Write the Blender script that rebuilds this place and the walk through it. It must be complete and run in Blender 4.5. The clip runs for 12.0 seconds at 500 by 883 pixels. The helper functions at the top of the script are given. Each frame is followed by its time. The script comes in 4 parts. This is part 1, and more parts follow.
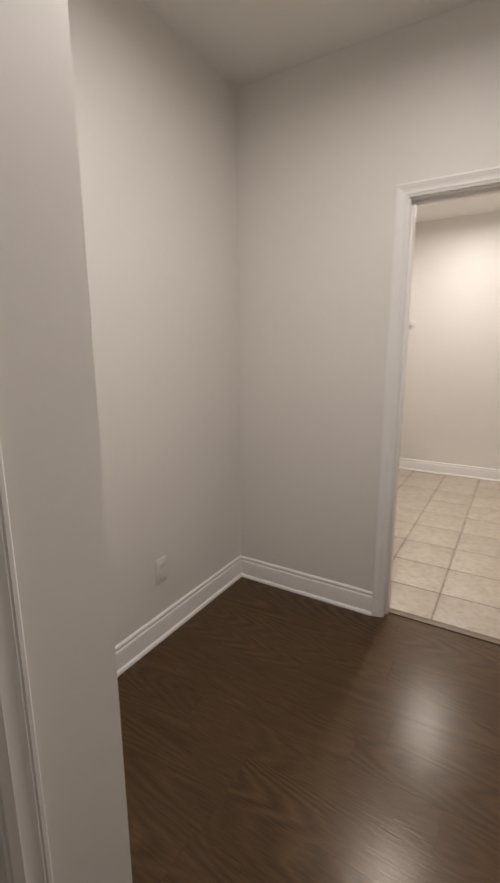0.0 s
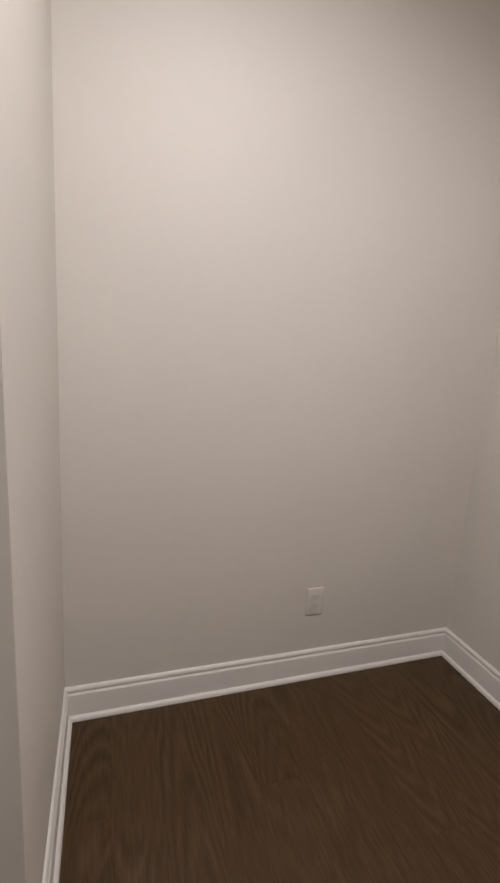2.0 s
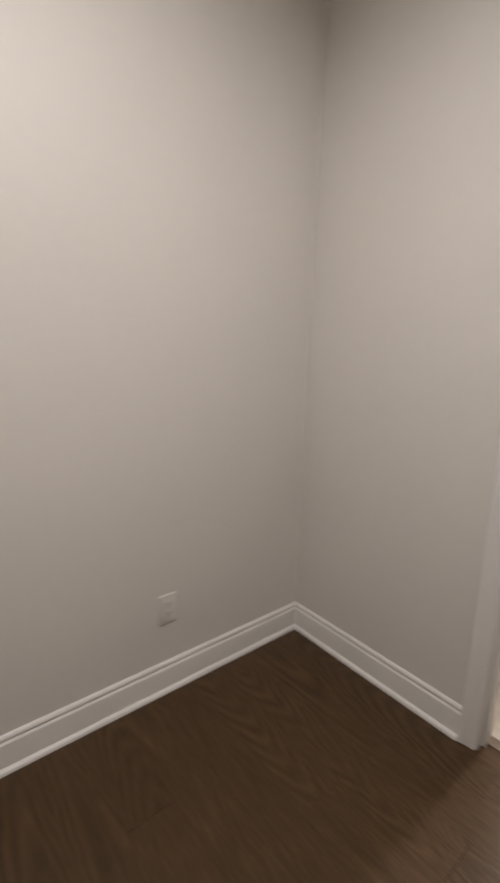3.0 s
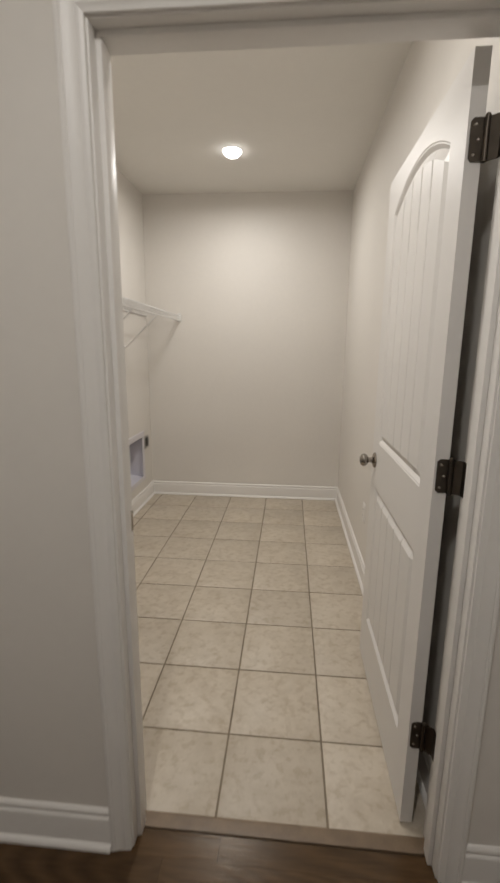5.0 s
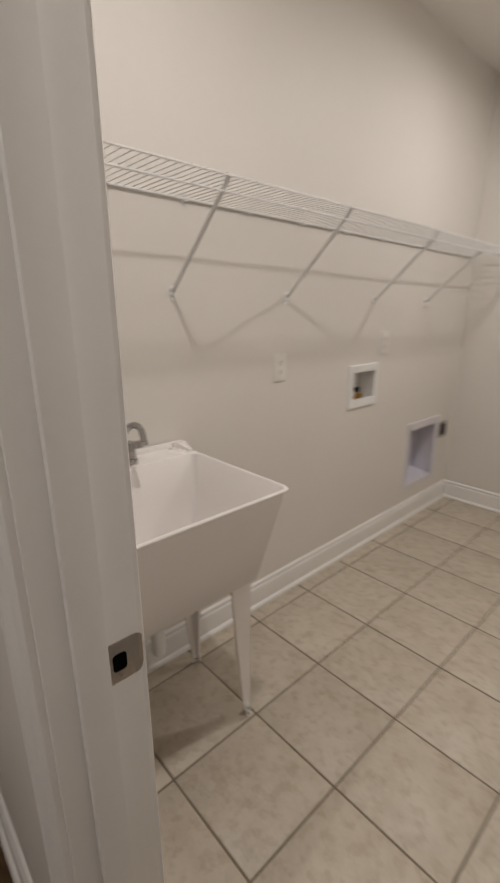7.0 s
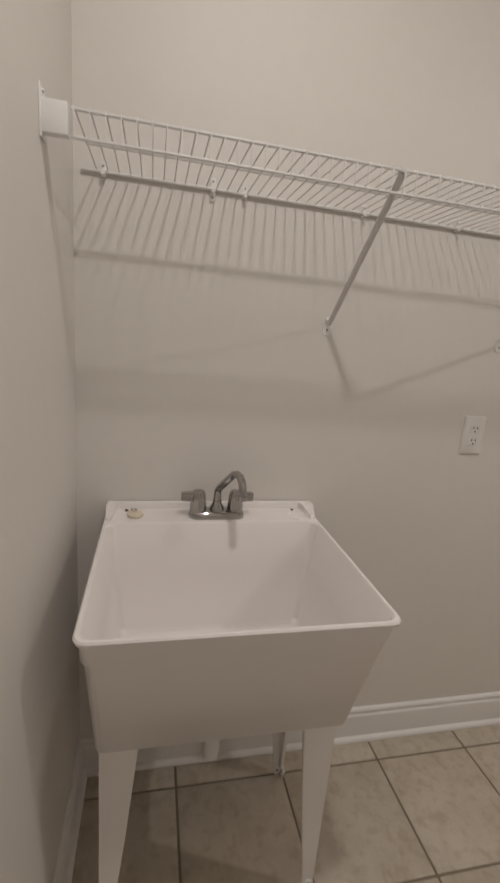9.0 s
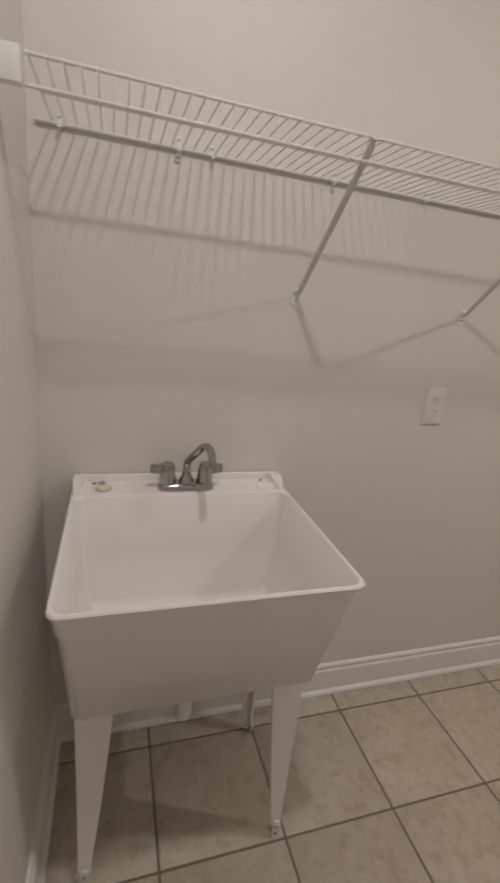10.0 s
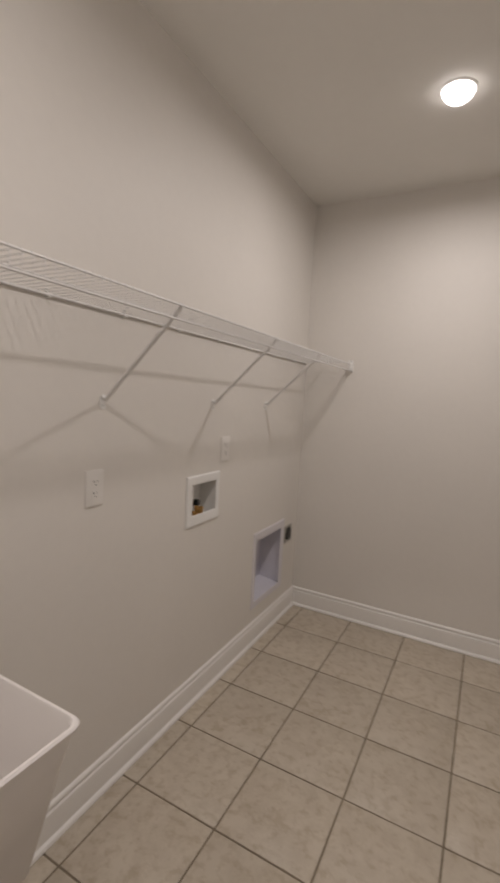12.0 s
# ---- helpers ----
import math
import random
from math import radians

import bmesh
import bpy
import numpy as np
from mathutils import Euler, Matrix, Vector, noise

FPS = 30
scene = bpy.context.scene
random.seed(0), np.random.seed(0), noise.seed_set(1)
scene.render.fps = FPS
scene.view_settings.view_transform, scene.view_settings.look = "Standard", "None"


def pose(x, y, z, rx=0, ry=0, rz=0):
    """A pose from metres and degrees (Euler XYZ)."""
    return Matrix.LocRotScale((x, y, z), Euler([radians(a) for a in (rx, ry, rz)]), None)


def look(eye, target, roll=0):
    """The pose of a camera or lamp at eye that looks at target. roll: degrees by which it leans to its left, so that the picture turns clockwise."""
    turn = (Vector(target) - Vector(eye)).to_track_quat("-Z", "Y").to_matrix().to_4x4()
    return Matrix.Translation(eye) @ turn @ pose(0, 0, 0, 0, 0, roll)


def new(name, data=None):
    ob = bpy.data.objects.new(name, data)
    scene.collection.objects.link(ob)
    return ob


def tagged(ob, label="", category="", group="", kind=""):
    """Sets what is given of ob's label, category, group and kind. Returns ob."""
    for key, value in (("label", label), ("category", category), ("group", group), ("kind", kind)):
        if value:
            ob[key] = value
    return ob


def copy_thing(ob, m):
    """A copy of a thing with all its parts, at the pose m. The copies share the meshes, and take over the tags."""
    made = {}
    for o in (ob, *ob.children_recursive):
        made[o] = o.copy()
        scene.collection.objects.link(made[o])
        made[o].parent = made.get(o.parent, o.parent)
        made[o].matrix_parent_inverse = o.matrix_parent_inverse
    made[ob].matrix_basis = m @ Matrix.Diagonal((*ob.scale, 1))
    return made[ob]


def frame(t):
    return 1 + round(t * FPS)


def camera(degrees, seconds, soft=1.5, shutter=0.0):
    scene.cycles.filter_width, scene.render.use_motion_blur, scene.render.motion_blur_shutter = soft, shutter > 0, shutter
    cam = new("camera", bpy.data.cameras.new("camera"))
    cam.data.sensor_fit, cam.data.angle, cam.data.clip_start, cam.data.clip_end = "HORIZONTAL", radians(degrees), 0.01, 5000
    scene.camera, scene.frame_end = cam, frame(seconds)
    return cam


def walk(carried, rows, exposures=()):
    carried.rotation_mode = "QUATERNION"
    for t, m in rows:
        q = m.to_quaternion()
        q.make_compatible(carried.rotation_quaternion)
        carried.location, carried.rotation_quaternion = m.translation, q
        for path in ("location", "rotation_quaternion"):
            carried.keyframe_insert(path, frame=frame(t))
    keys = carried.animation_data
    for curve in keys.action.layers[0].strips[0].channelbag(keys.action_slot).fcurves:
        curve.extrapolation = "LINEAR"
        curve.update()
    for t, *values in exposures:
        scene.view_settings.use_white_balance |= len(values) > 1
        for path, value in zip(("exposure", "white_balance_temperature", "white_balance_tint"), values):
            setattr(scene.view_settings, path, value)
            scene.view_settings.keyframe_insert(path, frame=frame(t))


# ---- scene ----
cam = camera(58.7, 12.0, 2.4, 0.5)
PATH = [
    (0, (1.403, -5.327, 1.406), (0.389, -3.653, 0.998), -0.2),
    (0.5, (1.417, -5.194, 1.407), (0.164, -3.696, 0.976), 0.3),
    (1, (1.371, -4.984, 1.379), (-0.053, -3.649, 0.943), 1.9),
    (1.5, (1.454, -4.78, 1.404), (-0.263, -3.862, 0.951), 1.0),
    (2, (1.494, -4.678, 1.36), (-0.364, -4.058, 0.955), 3.9),
    (2.5, (1.475, -4.662, 1.382), (-0.323, -3.888, 0.971), 4.2),
    (3, (1.402, -4.608, 1.342), (-0.115, -3.366, 0.948), 1.7),
    (3.5, (1.432, -4.52, 1.368), (0.303, -2.922, 0.952), 1.4),
    (3.7, (1.434, -4.504, 1.366), (0.455, -2.806, 0.969), 1.7),
    (5.3, (1.306, -3.991, 1.426), (1.181, -2.039, 1.008), 0.4),
    (5.5, (1.314, -3.897, 1.418), (1.128, -1.952, 0.993), -0.1),
    (6, (1.372, -3.644, 1.409), (0.88, -1.757, 0.966), -0.6),
    (6.5, (1.366, -3.429, 1.373), (0.324, -1.806, 0.843), -0.6),
    (7, (1.34, -3.23, 1.373), (-0.076, -1.938, 0.804), -0.1),
    (7.2, (1.33, -3.152, 1.369), (-0.26, -2.082, 0.798), -0.2),
    (8.8, (1.199, -2.837, 1.383), (-0.712, -2.418, 0.965), 4.3),
    (9, (1.2, -2.829, 1.38), (-0.698, -2.397, 0.924), 4.6),
    (9.5, (1.2, -2.831, 1.374), (-0.666, -2.411, 0.792), 5.4),
    (10, (1.199, -2.84, 1.388), (-0.624, -2.255, 0.81), 5.6),
    (10.5, (1.194, -2.863, 1.42), (-0.482, -1.839, 1.04), 4.2),
    (11, (1.189, -2.903, 1.46), (-0.181, -1.451, 1.334), 4.6),
    (11.5, (1.174, -2.92, 1.472), (0.001, -1.302, 1.376), 3.9),
    (12, (1.127, -2.87, 1.464), (0.19, -1.115, 1.259), 3.0),
]
EXPOSURES = [  # seconds, stops, kelvin, tint
    (0, 0.03, 6500, 12), (0.6, 0.14, 6480, 14.5), (1.6, 0.12, 6420, 13.5), (3.0, 0.09, 6400, 11.5), (3.5, 0.07, 6400, 8), (5.3, -0.46, 6450, 7), (6.0, -0.47, 6460, 7.5), (6.6, -0.53, 6500, 10.5), (7.0, -0.55, 6510, 10.5), (8.8, -0.85, 6530, 11), (9.8, -0.86, 6540, 11.5), (10.5, -0.86, 6530, 14), (11.0, -0.83, 6560, 11.5), (12, -0.82, 6530, 13.5)]
walk(cam, [(t, look(eye, target, roll)) for t, eye, target, roll in PATH], EXPOSURES)

# ---- world and lights ----
world = bpy.data.worlds.new("world")
scene.world = world
world.use_nodes = True
world.node_tree.nodes["Background"].inputs[0].default_value = (0.02, 0.02, 0.02, 1)
world.node_tree.nodes["Background"].inputs[1].default_value = 0.2

CEIL = 2.72
LAUNDRY_LIGHTS = [(0.895, -0.825), (0.93, -2.56)]
# first inferred from the bright alcove wall; second unseen, added as weak fill
UNSEEN_HALL_LIGHTS = [(1.08, -4.28), (1.42, -6.6)]
WARM = (1.0, 0.946, 0.912)


def downlight(x, y, watts):
    data = bpy.data.lights.new("downlight_beam", "AREA")
    data.shape, data.size, data.energy, data.color = "DISK", 0.085, watts, WARM
    data.spread = radians(174)
    ob = new("downlight_beam", data)
    ob.location = (x, y, CEIL - 0.0455)
    return ob


for (lx, ly), watts in zip(LAUNDRY_LIGHTS, (16.2, 14.4)):
    downlight(lx, ly, watts)
for (lx, ly), watts in zip(UNSEEN_HALL_LIGHTS, (17.2, 1.4)):
    downlight(lx, ly, watts)


# ---- materials ----
def mat(name, base, rough=0.5, metal=0.0, vary=0.06, scale=6.0, bump=0.0, bump_scale=200.0, spec=0.5, coat=0.0):
    """A plain surface with broad unevenness of tone, finer grain and a fine relief."""
    m = bpy.data.materials.new(name)
    m.use_nodes = True
    nt = m.node_tree
    p = nt.nodes["Principled BSDF"]
    p.inputs["Metallic"].default_value = metal
    p.inputs["Specular IOR Level"].default_value = spec
    p.inputs["Coat Weight"].default_value = coat
    p.inputs["Coat Roughness"].default_value = 0.15
    geo = nt.nodes.new("ShaderNodeNewGeometry")
    n1 = nt.nodes.new("ShaderNodeTexNoise")
    n1.inputs["Scale"].default_value, n1.inputs["Detail"].default_value = scale, 5
    n2 = nt.nodes.new("ShaderNodeTexNoise")
    n2.inputs["Scale"].default_value, n2.inputs["Detail"].default_value = scale * 18, 3
    nt.links.new(geo.outputs["Position"], n1.inputs["Vector"])
    nt.links.new(geo.outputs["Position"], n2.inputs["Vector"])
    add = nt.nodes.new("ShaderNodeMath")
    add.operation = "MULTIPLY_ADD"
    add.inputs[1].default_value = 0.4
    nt.links.new(n2.outputs["Fac"], add.inputs[0])
    nt.links.new(n1.outputs["Fac"], add.inputs[2])
    ramp = nt.nodes.new("ShaderNodeValToRGB")
    ramp.color_ramp.elements[0].position, ramp.color_ramp.elements[1].position = 0.45, 0.95
    ramp.color_ramp.elements[0].color = (*[c * (1 - vary) for c in base], 1)
    ramp.color_ramp.elements[1].color = (*[min(1, c * (1 + vary)) for c in base], 1)
    nt.links.new(add.outputs[0], ramp.inputs[0])
    nt.links.new(ramp.outputs[0], p.inputs["Base Color"])
    rr = nt.nodes.new("ShaderNodeMapRange")
    rr.inputs[3].default_value, rr.inputs[4].default_value = max(0.02, rough - 0.06), min(1, rough + 0.06)
    nt.links.new(n1.outputs["Fac"], rr.inputs[0])
    nt.links.new(rr.outputs[0], p.inputs["Roughness"])
    if bump:
        n3 = nt.nodes.new("ShaderNodeTexNoise")
        n3.inputs["Scale"].default_value, n3.inputs["Detail"].default_value = bump_scale, 3
        nt.links.new(geo.outputs["Position"], n3.inputs["Vector"])
        b = nt.nodes.new("ShaderNodeBump")
        b.inputs["Strength"].default_value, b.inputs["Distance"].default_value = bump, 0.002
        nt.links.new(n3.outputs["Fac"], b.inputs["Height"])
        nt.links.new(b.outputs[0], p.inputs["Normal"])
    return m


def tile_material():
    m = bpy.data.materials.new("beige_ceramic_tile")
    m.use_nodes = True
    nt = m.node_tree
    p = nt.nodes["Principled BSDF"]
    geo, info = nt.nodes.new("ShaderNodeNewGeometry"), nt.nodes.new("ShaderNodeObjectInfo")
    shift = nt.nodes.new("ShaderNodeVectorMath")
    shift.operation = "MULTIPLY_ADD"
    shift.inputs[1].default_value = (37.0, 53.0, 11.0)
    nt.links.new(info.outputs["Random"], shift.inputs[0])
    nt.links.new(geo.outputs["Position"], shift.inputs[2])
    cloud = nt.nodes.new("ShaderNodeTexNoise")
    cloud.inputs["Scale"].default_value, cloud.inputs["Detail"].default_value = 13.0, 8
    cloud.inputs["Roughness"].default_value, cloud.inputs["Distortion"].default_value = 0.68, 0.0
    blot = nt.nodes.new("ShaderNodeTexNoise")
    blot.inputs["Scale"].default_value, blot.inputs["Detail"].default_value = 30.0, 5
    blot.inputs["Distortion"].default_value = 0.15
    for n in (cloud, blot):
        nt.links.new(shift.outputs[0], n.inputs["Vector"])
    r1 = nt.nodes.new("ShaderNodeValToRGB")
    e = r1.color_ramp.elements
    e[0].position, e[0].color = 0.38, (0.496, 0.430, 0.342, 1)
    e[1].position, e[1].color = 0.58, (0.558, 0.492, 0.402, 1)
    r2 = nt.nodes.new("ShaderNodeValToRGB")
    e = r2.color_ramp.elements
    e[0].position, e[0].color = 0.35, (0.74, 0.69, 0.61, 1)
    e[1].position, e[1].color = 0.50, (1, 1, 1, 1)
    nt.links.new(cloud.outputs["Fac"], r1.inputs[0])
    nt.links.new(blot.outputs["Fac"], r2.inputs[0])
    mul = nt.nodes.new("ShaderNodeMix")
    mul.data_type, mul.blend_type = "RGBA", "MULTIPLY"
    mul.inputs["Factor"].default_value = 0.52
    nt.links.new(r1.outputs[0], mul.inputs[6])
    nt.links.new(r2.outputs[0], mul.inputs[7])
    tone = nt.nodes.new("ShaderNodeHueSaturation")
    val = nt.nodes.new("ShaderNodeMapRange")
    val.inputs[3].default_value, val.inputs[4].default_value = 0.94, 1.05
    nt.links.new(info.outputs["Random"], val.inputs[0])
    nt.links.new(val.outputs[0], tone.inputs["Value"])
    nt.links.new(mul.outputs[2], tone.inputs["Color"])
    nt.links.new(tone.outputs[0], p.inputs["Base Color"])
    rr = nt.nodes.new("ShaderNodeMapRange")
    rr.inputs[3].default_value, rr.inputs[4].default_value = 0.36, 0.52
    nt.links.new(blot.outputs["Fac"], rr.inputs[0])
    nt.links.new(rr.outputs[0], p.inputs["Roughness"])
    b = nt.nodes.new("ShaderNodeBump")
    b.inputs["Strength"].default_value, b.inputs["Distance"].default_value = 0.25, 0.002
    nt.links.new(cloud.outputs["Fac"], b.inputs["Height"])
    nt.links.new(b.outputs[0], p.inputs["Normal"])
    return m


def wood_material():
    m = bpy.data.materials.new("dark_stained_oak")
    m.use_nodes = True
    nt = m.node_tree
    p = nt.nodes["Principled BSDF"]
    p.inputs["Specular IOR Level"].default_value = 0.40
    p.inputs["Specular Tint"].default_value = (1.0, 0.90, 0.78, 1)
    geo, info = nt.nodes.new("ShaderNodeNewGeometry"), nt.nodes.new("ShaderNodeObjectInfo")
    shift = nt.nodes.new("ShaderNodeVectorMath")
    shift.operation = "MULTIPLY_ADD"
    shift.inputs[1].default_value = (17.0, 29.0, 7.0)
    nt.links.new(info.outputs["Random"], shift.inputs[0])
    nt.links.new(geo.outputs["Position"], shift.inputs[2])
    broad = nt.nodes.new("ShaderNodeMapping")
    broad.inputs["Scale"].default_value = (1.3, 5.0, 1.0)
    fine = nt.nodes.new("ShaderNodeMapping")
    fine.inputs["Scale"].default_value = (14.0, 170.0, 1.0)
    for n in (broad, fine):
        nt.links.new(shift.outputs[0], n.inputs["Vector"])
    figure = nt.nodes.new("ShaderNodeTexNoise")
    figure.inputs["Scale"].default_value, figure.inputs["Detail"].default_value = 1.0, 2
    figure.inputs["Distortion"].default_value = 0.6
    nt.links.new(broad.outputs[0], figure.inputs["Vector"])
    # nested arches of grain along each plank, steep in some and nearly straight in others
    def calc(op, a, b, c=None):
        n = nt.nodes.new("ShaderNodeMath")
        n.operation = op
        for k, v in enumerate((a, b, c)):
            if v is None:
                continue
            if isinstance(v, (int, float)):
                n.inputs[k].default_value = v
            else:
                nt.links.new(v, n.inputs[k])
        return n.outputs[0]

    local = nt.nodes.new("ShaderNodeTexCoord")
    axes = nt.nodes.new("ShaderNodeSeparateXYZ")
    nt.links.new(local.outputs["Object"], axes.inputs[0])
    lean = calc("MULTIPLY_ADD", info.outputs["Random"], 2.0, -1.0)
    wander = calc("MULTIPLY_ADD", figure.outputs["Fac"], 0.16, -0.08)
    across = calc("ADD", calc("MULTIPLY_ADD", lean, 0.035, axes.outputs["Y"]), wander)
    bow = calc("MULTIPLY", calc("MULTIPLY", across, across), 620.0)
    along = calc("MULTIPLY", calc("MULTIPLY", axes.outputs["X"], lean), 22.0)
    rings = nt.nodes.new("ShaderNodeMath")
    rings.operation = "MULTIPLY_ADD"
    rings.inputs[1].default_value = 4.0
    nt.links.new(figure.outputs["Fac"], rings.inputs[0])
    nt.links.new(calc("ADD", bow, along), rings.inputs[2])
    saw = nt.nodes.new("ShaderNodeMath")
    saw.operation = "PINGPONG"
    saw.inputs[1].default_value = 1.0
    nt.links.new(rings.outputs[0], saw.inputs[0])
    pores = nt.nodes.new("ShaderNodeTexNoise")
    pores.inputs["Scale"].default_value, pores.inputs["Detail"].default_value = 1.0, 4
    nt.links.new(fine.outputs[0], pores.inputs["Vector"])
    both = nt.nodes.new("ShaderNodeMath")
    both.operation = "MULTIPLY_ADD"
    both.inputs[1].default_value = 0.25
    soft_pores = nt.nodes.new("ShaderNodeMath")
    soft_pores.operation = "MULTIPLY_ADD"
    soft_pores.inputs[1].default_value, soft_pores.inputs[2].default_value = 0.42, 0.24
    nt.links.new(pores.outputs["Fac"], soft_pores.inputs[0])
    patch = nt.nodes.new("ShaderNodeTexNoise")
    patch.inputs["Scale"].default_value, patch.inputs["Detail"].default_value = 2.6, 2
    nt.links.new(shift.outputs[0], patch.inputs["Vector"])
    strength = nt.nodes.new("ShaderNodeMapRange")
    strength.inputs[1].default_value, strength.inputs[2].default_value = 0.40, 0.66
    strength.inputs[3].default_value, strength.inputs[4].default_value = 0.14, 1.0
    nt.links.new(patch.outputs["Fac"], strength.inputs[0])
    nt.links.new(calc("MULTIPLY_ADD", calc("SUBTRACT", saw.outputs[0], 0.5), strength.outputs[0], 0.5), both.inputs[0])
    nt.links.new(soft_pores.outputs[0], both.inputs[2])
    r = nt.nodes.new("ShaderNodeValToRGB")
    e = r.color_ramp.elements
    e[0].position, e[0].color = 0.34, (0.034, 0.0185, 0.0082, 1)
    e[1].position, e[1].color = 0.98, (0.138, 0.0790, 0.0362, 1)
    nt.links.new(both.outputs[0], r.inputs[0])
    tone = nt.nodes.new("ShaderNodeHueSaturation")
    val = nt.nodes.new("ShaderNodeMapRange")
    val.inputs[3].default_value, val.inputs[4].default_value = 0.95, 1.06
    nt.links.new(info.outputs["Random"], val.inputs[0])
    nt.links.new(val.outputs[0], tone.inputs["Value"])
    nt.links.new(r.outputs[0], tone.inputs["Color"])
    nt.links.new(tone.outputs[0], p.inputs["Base Color"])
    rr = nt.nodes.new("ShaderNodeMapRange")
    rr.inputs[3].default_value, rr.inputs[4].default_value = 0.27, 0.22
    nt.links.new(pores.outputs["Fac"], rr.inputs[0])
    nt.links.new(rr.outputs[0], p.inputs["Roughness"])
    b = nt.nodes.new("ShaderNodeBump")
    b.inputs["Strength"].default_value, b.inputs["Distance"].default_value = 0.55, 0.0015
    nt.links.new(both.outputs[0], b.inputs["Height"])
    nt.links.new(b.outputs[0], p.inputs["Normal"])
    return m


def glow(name, colour, strength):
    m = bpy.data.materials.new(name)
    m.use_nodes = True
    p = m.node_tree.nodes["Principled BSDF"]
    p.inputs["Base Color"].default_value = (0.9, 0.9, 0.88, 1)
    p.inputs["Emission Color"].default_value = (*colour, 1)
    p.inputs["Emission Strength"].default_value = strength
    return m


WALL = mat("greige_eggshell_paint", (0.733, 0.699, 0.651), 0.55, vary=0.025, scale=1.6, bump=0.07, bump_scale=260)
CEILING = mat("flat_ceiling_paint", (0.80, 0.776, 0.728), 0.9, vary=0.02, scale=1.5, bump=0.2, bump_scale=220)
TRIM = mat("white_semigloss_trim_paint", (0.80, 0.775, 0.742), 0.42, vary=0.02, scale=4, bump=0.05, bump_scale=90)
DOOR = mat("white_door_paint", (0.735, 0.71, 0.68), 0.44, vary=0.02, scale=5, bump=0.08, bump_scale=140)
TILE = tile_material()
GROUT = mat("brown_grey_grout", (0.235, 0.192, 0.140), 0.9, vary=0.15, scale=20, bump=0.5, bump_scale=500)
WOOD = wood_material()
# paler than the planks: light grazing its top is put into the colour
STRIP = mat("oak_threshold_lit", (0.185, 0.130, 0.082), 0.42, vary=0.25, scale=14, bump=0.15, bump_scale=120)
SUBFLOOR = mat("dark_floor_joint", (0.022, 0.012, 0.006), 0.7)
TUB = mat("white_moulded_plastic", (0.86, 0.82, 0.79), 0.25, vary=0.01, scale=5)
PLASTIC = mat("white_plastic", (0.80, 0.79, 0.765), 0.36, vary=0.02, scale=20)
OUTLET = mat("white_outlet_plastic", (0.76, 0.73, 0.69), 0.37, vary=0.02, scale=20)
OUTLET_HALL = mat("off_white_outlet_plastic", (0.70, 0.665, 0.618), 0.40, vary=0.02, scale=20)
WIRE = mat("white_vinyl_wire_coating", (0.72, 0.705, 0.685), 0.36, vary=0.03, scale=30)
BRACKET = mat("white_enamelled_steel", (0.68, 0.665, 0.645), 0.37, vary=0.03, scale=30)
# base below true chrome: dark reflections are put into the colour
CHROME = mat("chrome_with_dark_reflections", (0.42, 0.41, 0.40), 0.04, metal=1.0, vary=0.04, scale=40)
NICKEL = mat("satin_nickel", (0.32, 0.29, 0.26), 0.20, metal=1.0, vary=0.06, scale=60)
# near-black nickel: gloom at the hinge gap is put into the colour
HINGE = mat("shade_darkened_nickel", (0.10, 0.085, 0.07), 0.42, metal=1.0, vary=0.1, scale=60)
BLACK = mat("black_plastic", (0.012, 0.012, 0.012), 0.4)
STEEL = mat("stainless_plate", (0.44, 0.43, 0.41), 0.36, metal=1.0, vary=0.08, scale=50)
BRASS = mat("brass_valve_body", (0.62, 0.39, 0.15), 0.30, metal=1.0, vary=0.1, scale=60)
RED = mat("red_valve_handle", (0.12, 0.018, 0.012), 0.4)
LILAC = mat("pale_lilac_galvanised_box", (0.68, 0.665, 0.725), 0.42, vary=0.04, scale=12)
LINER = mat("pale_lilac_white_enamel", (0.70, 0.675, 0.70), 0.42, vary=0.03, scale=12)
RUBBER = mat("cream_rubber", (0.74, 0.66, 0.52), 0.6, vary=0.05, scale=50)
# paler copy of the slot colour, for fainter shade in the hall outlet
SLOT_PALE = mat("pale_slot_shade", (0.36, 0.34, 0.31), 0.6)
# black plug: shade inside the latch opening is put into its colour
VOID = mat("latch_hole_shade", (0.004, 0.004, 0.004), 0.95, spec=0.0)
# solid dark pieces: shade inside slots and holes is put into their colour
SLOT = mat("slot_shade", (0.03, 0.028, 0.026), 0.7)
LENS = glow("lit_diffuser", WARM, 11.0)


# ---- building helpers ----
def box(bm, x0, x1, y0, y1, z0, z1, bevel=0.0, seg=2):
    made = bmesh.ops.create_cube(bm, size=1.0, matrix=Matrix.Translation(((x0 + x1) / 2, (y0 + y1) / 2, (z0 + z1) / 2)) @ Matrix.Diagonal((abs(x1 - x0), abs(y1 - y0), abs(z1 - z0), 1)))
    if bevel:
        edges = {e for v in made["verts"] for e in v.link_edges}
        bmesh.ops.bevel(bm, geom=list(edges), offset=bevel, segments=seg, affect="EDGES", profile=0.6)
    return bm


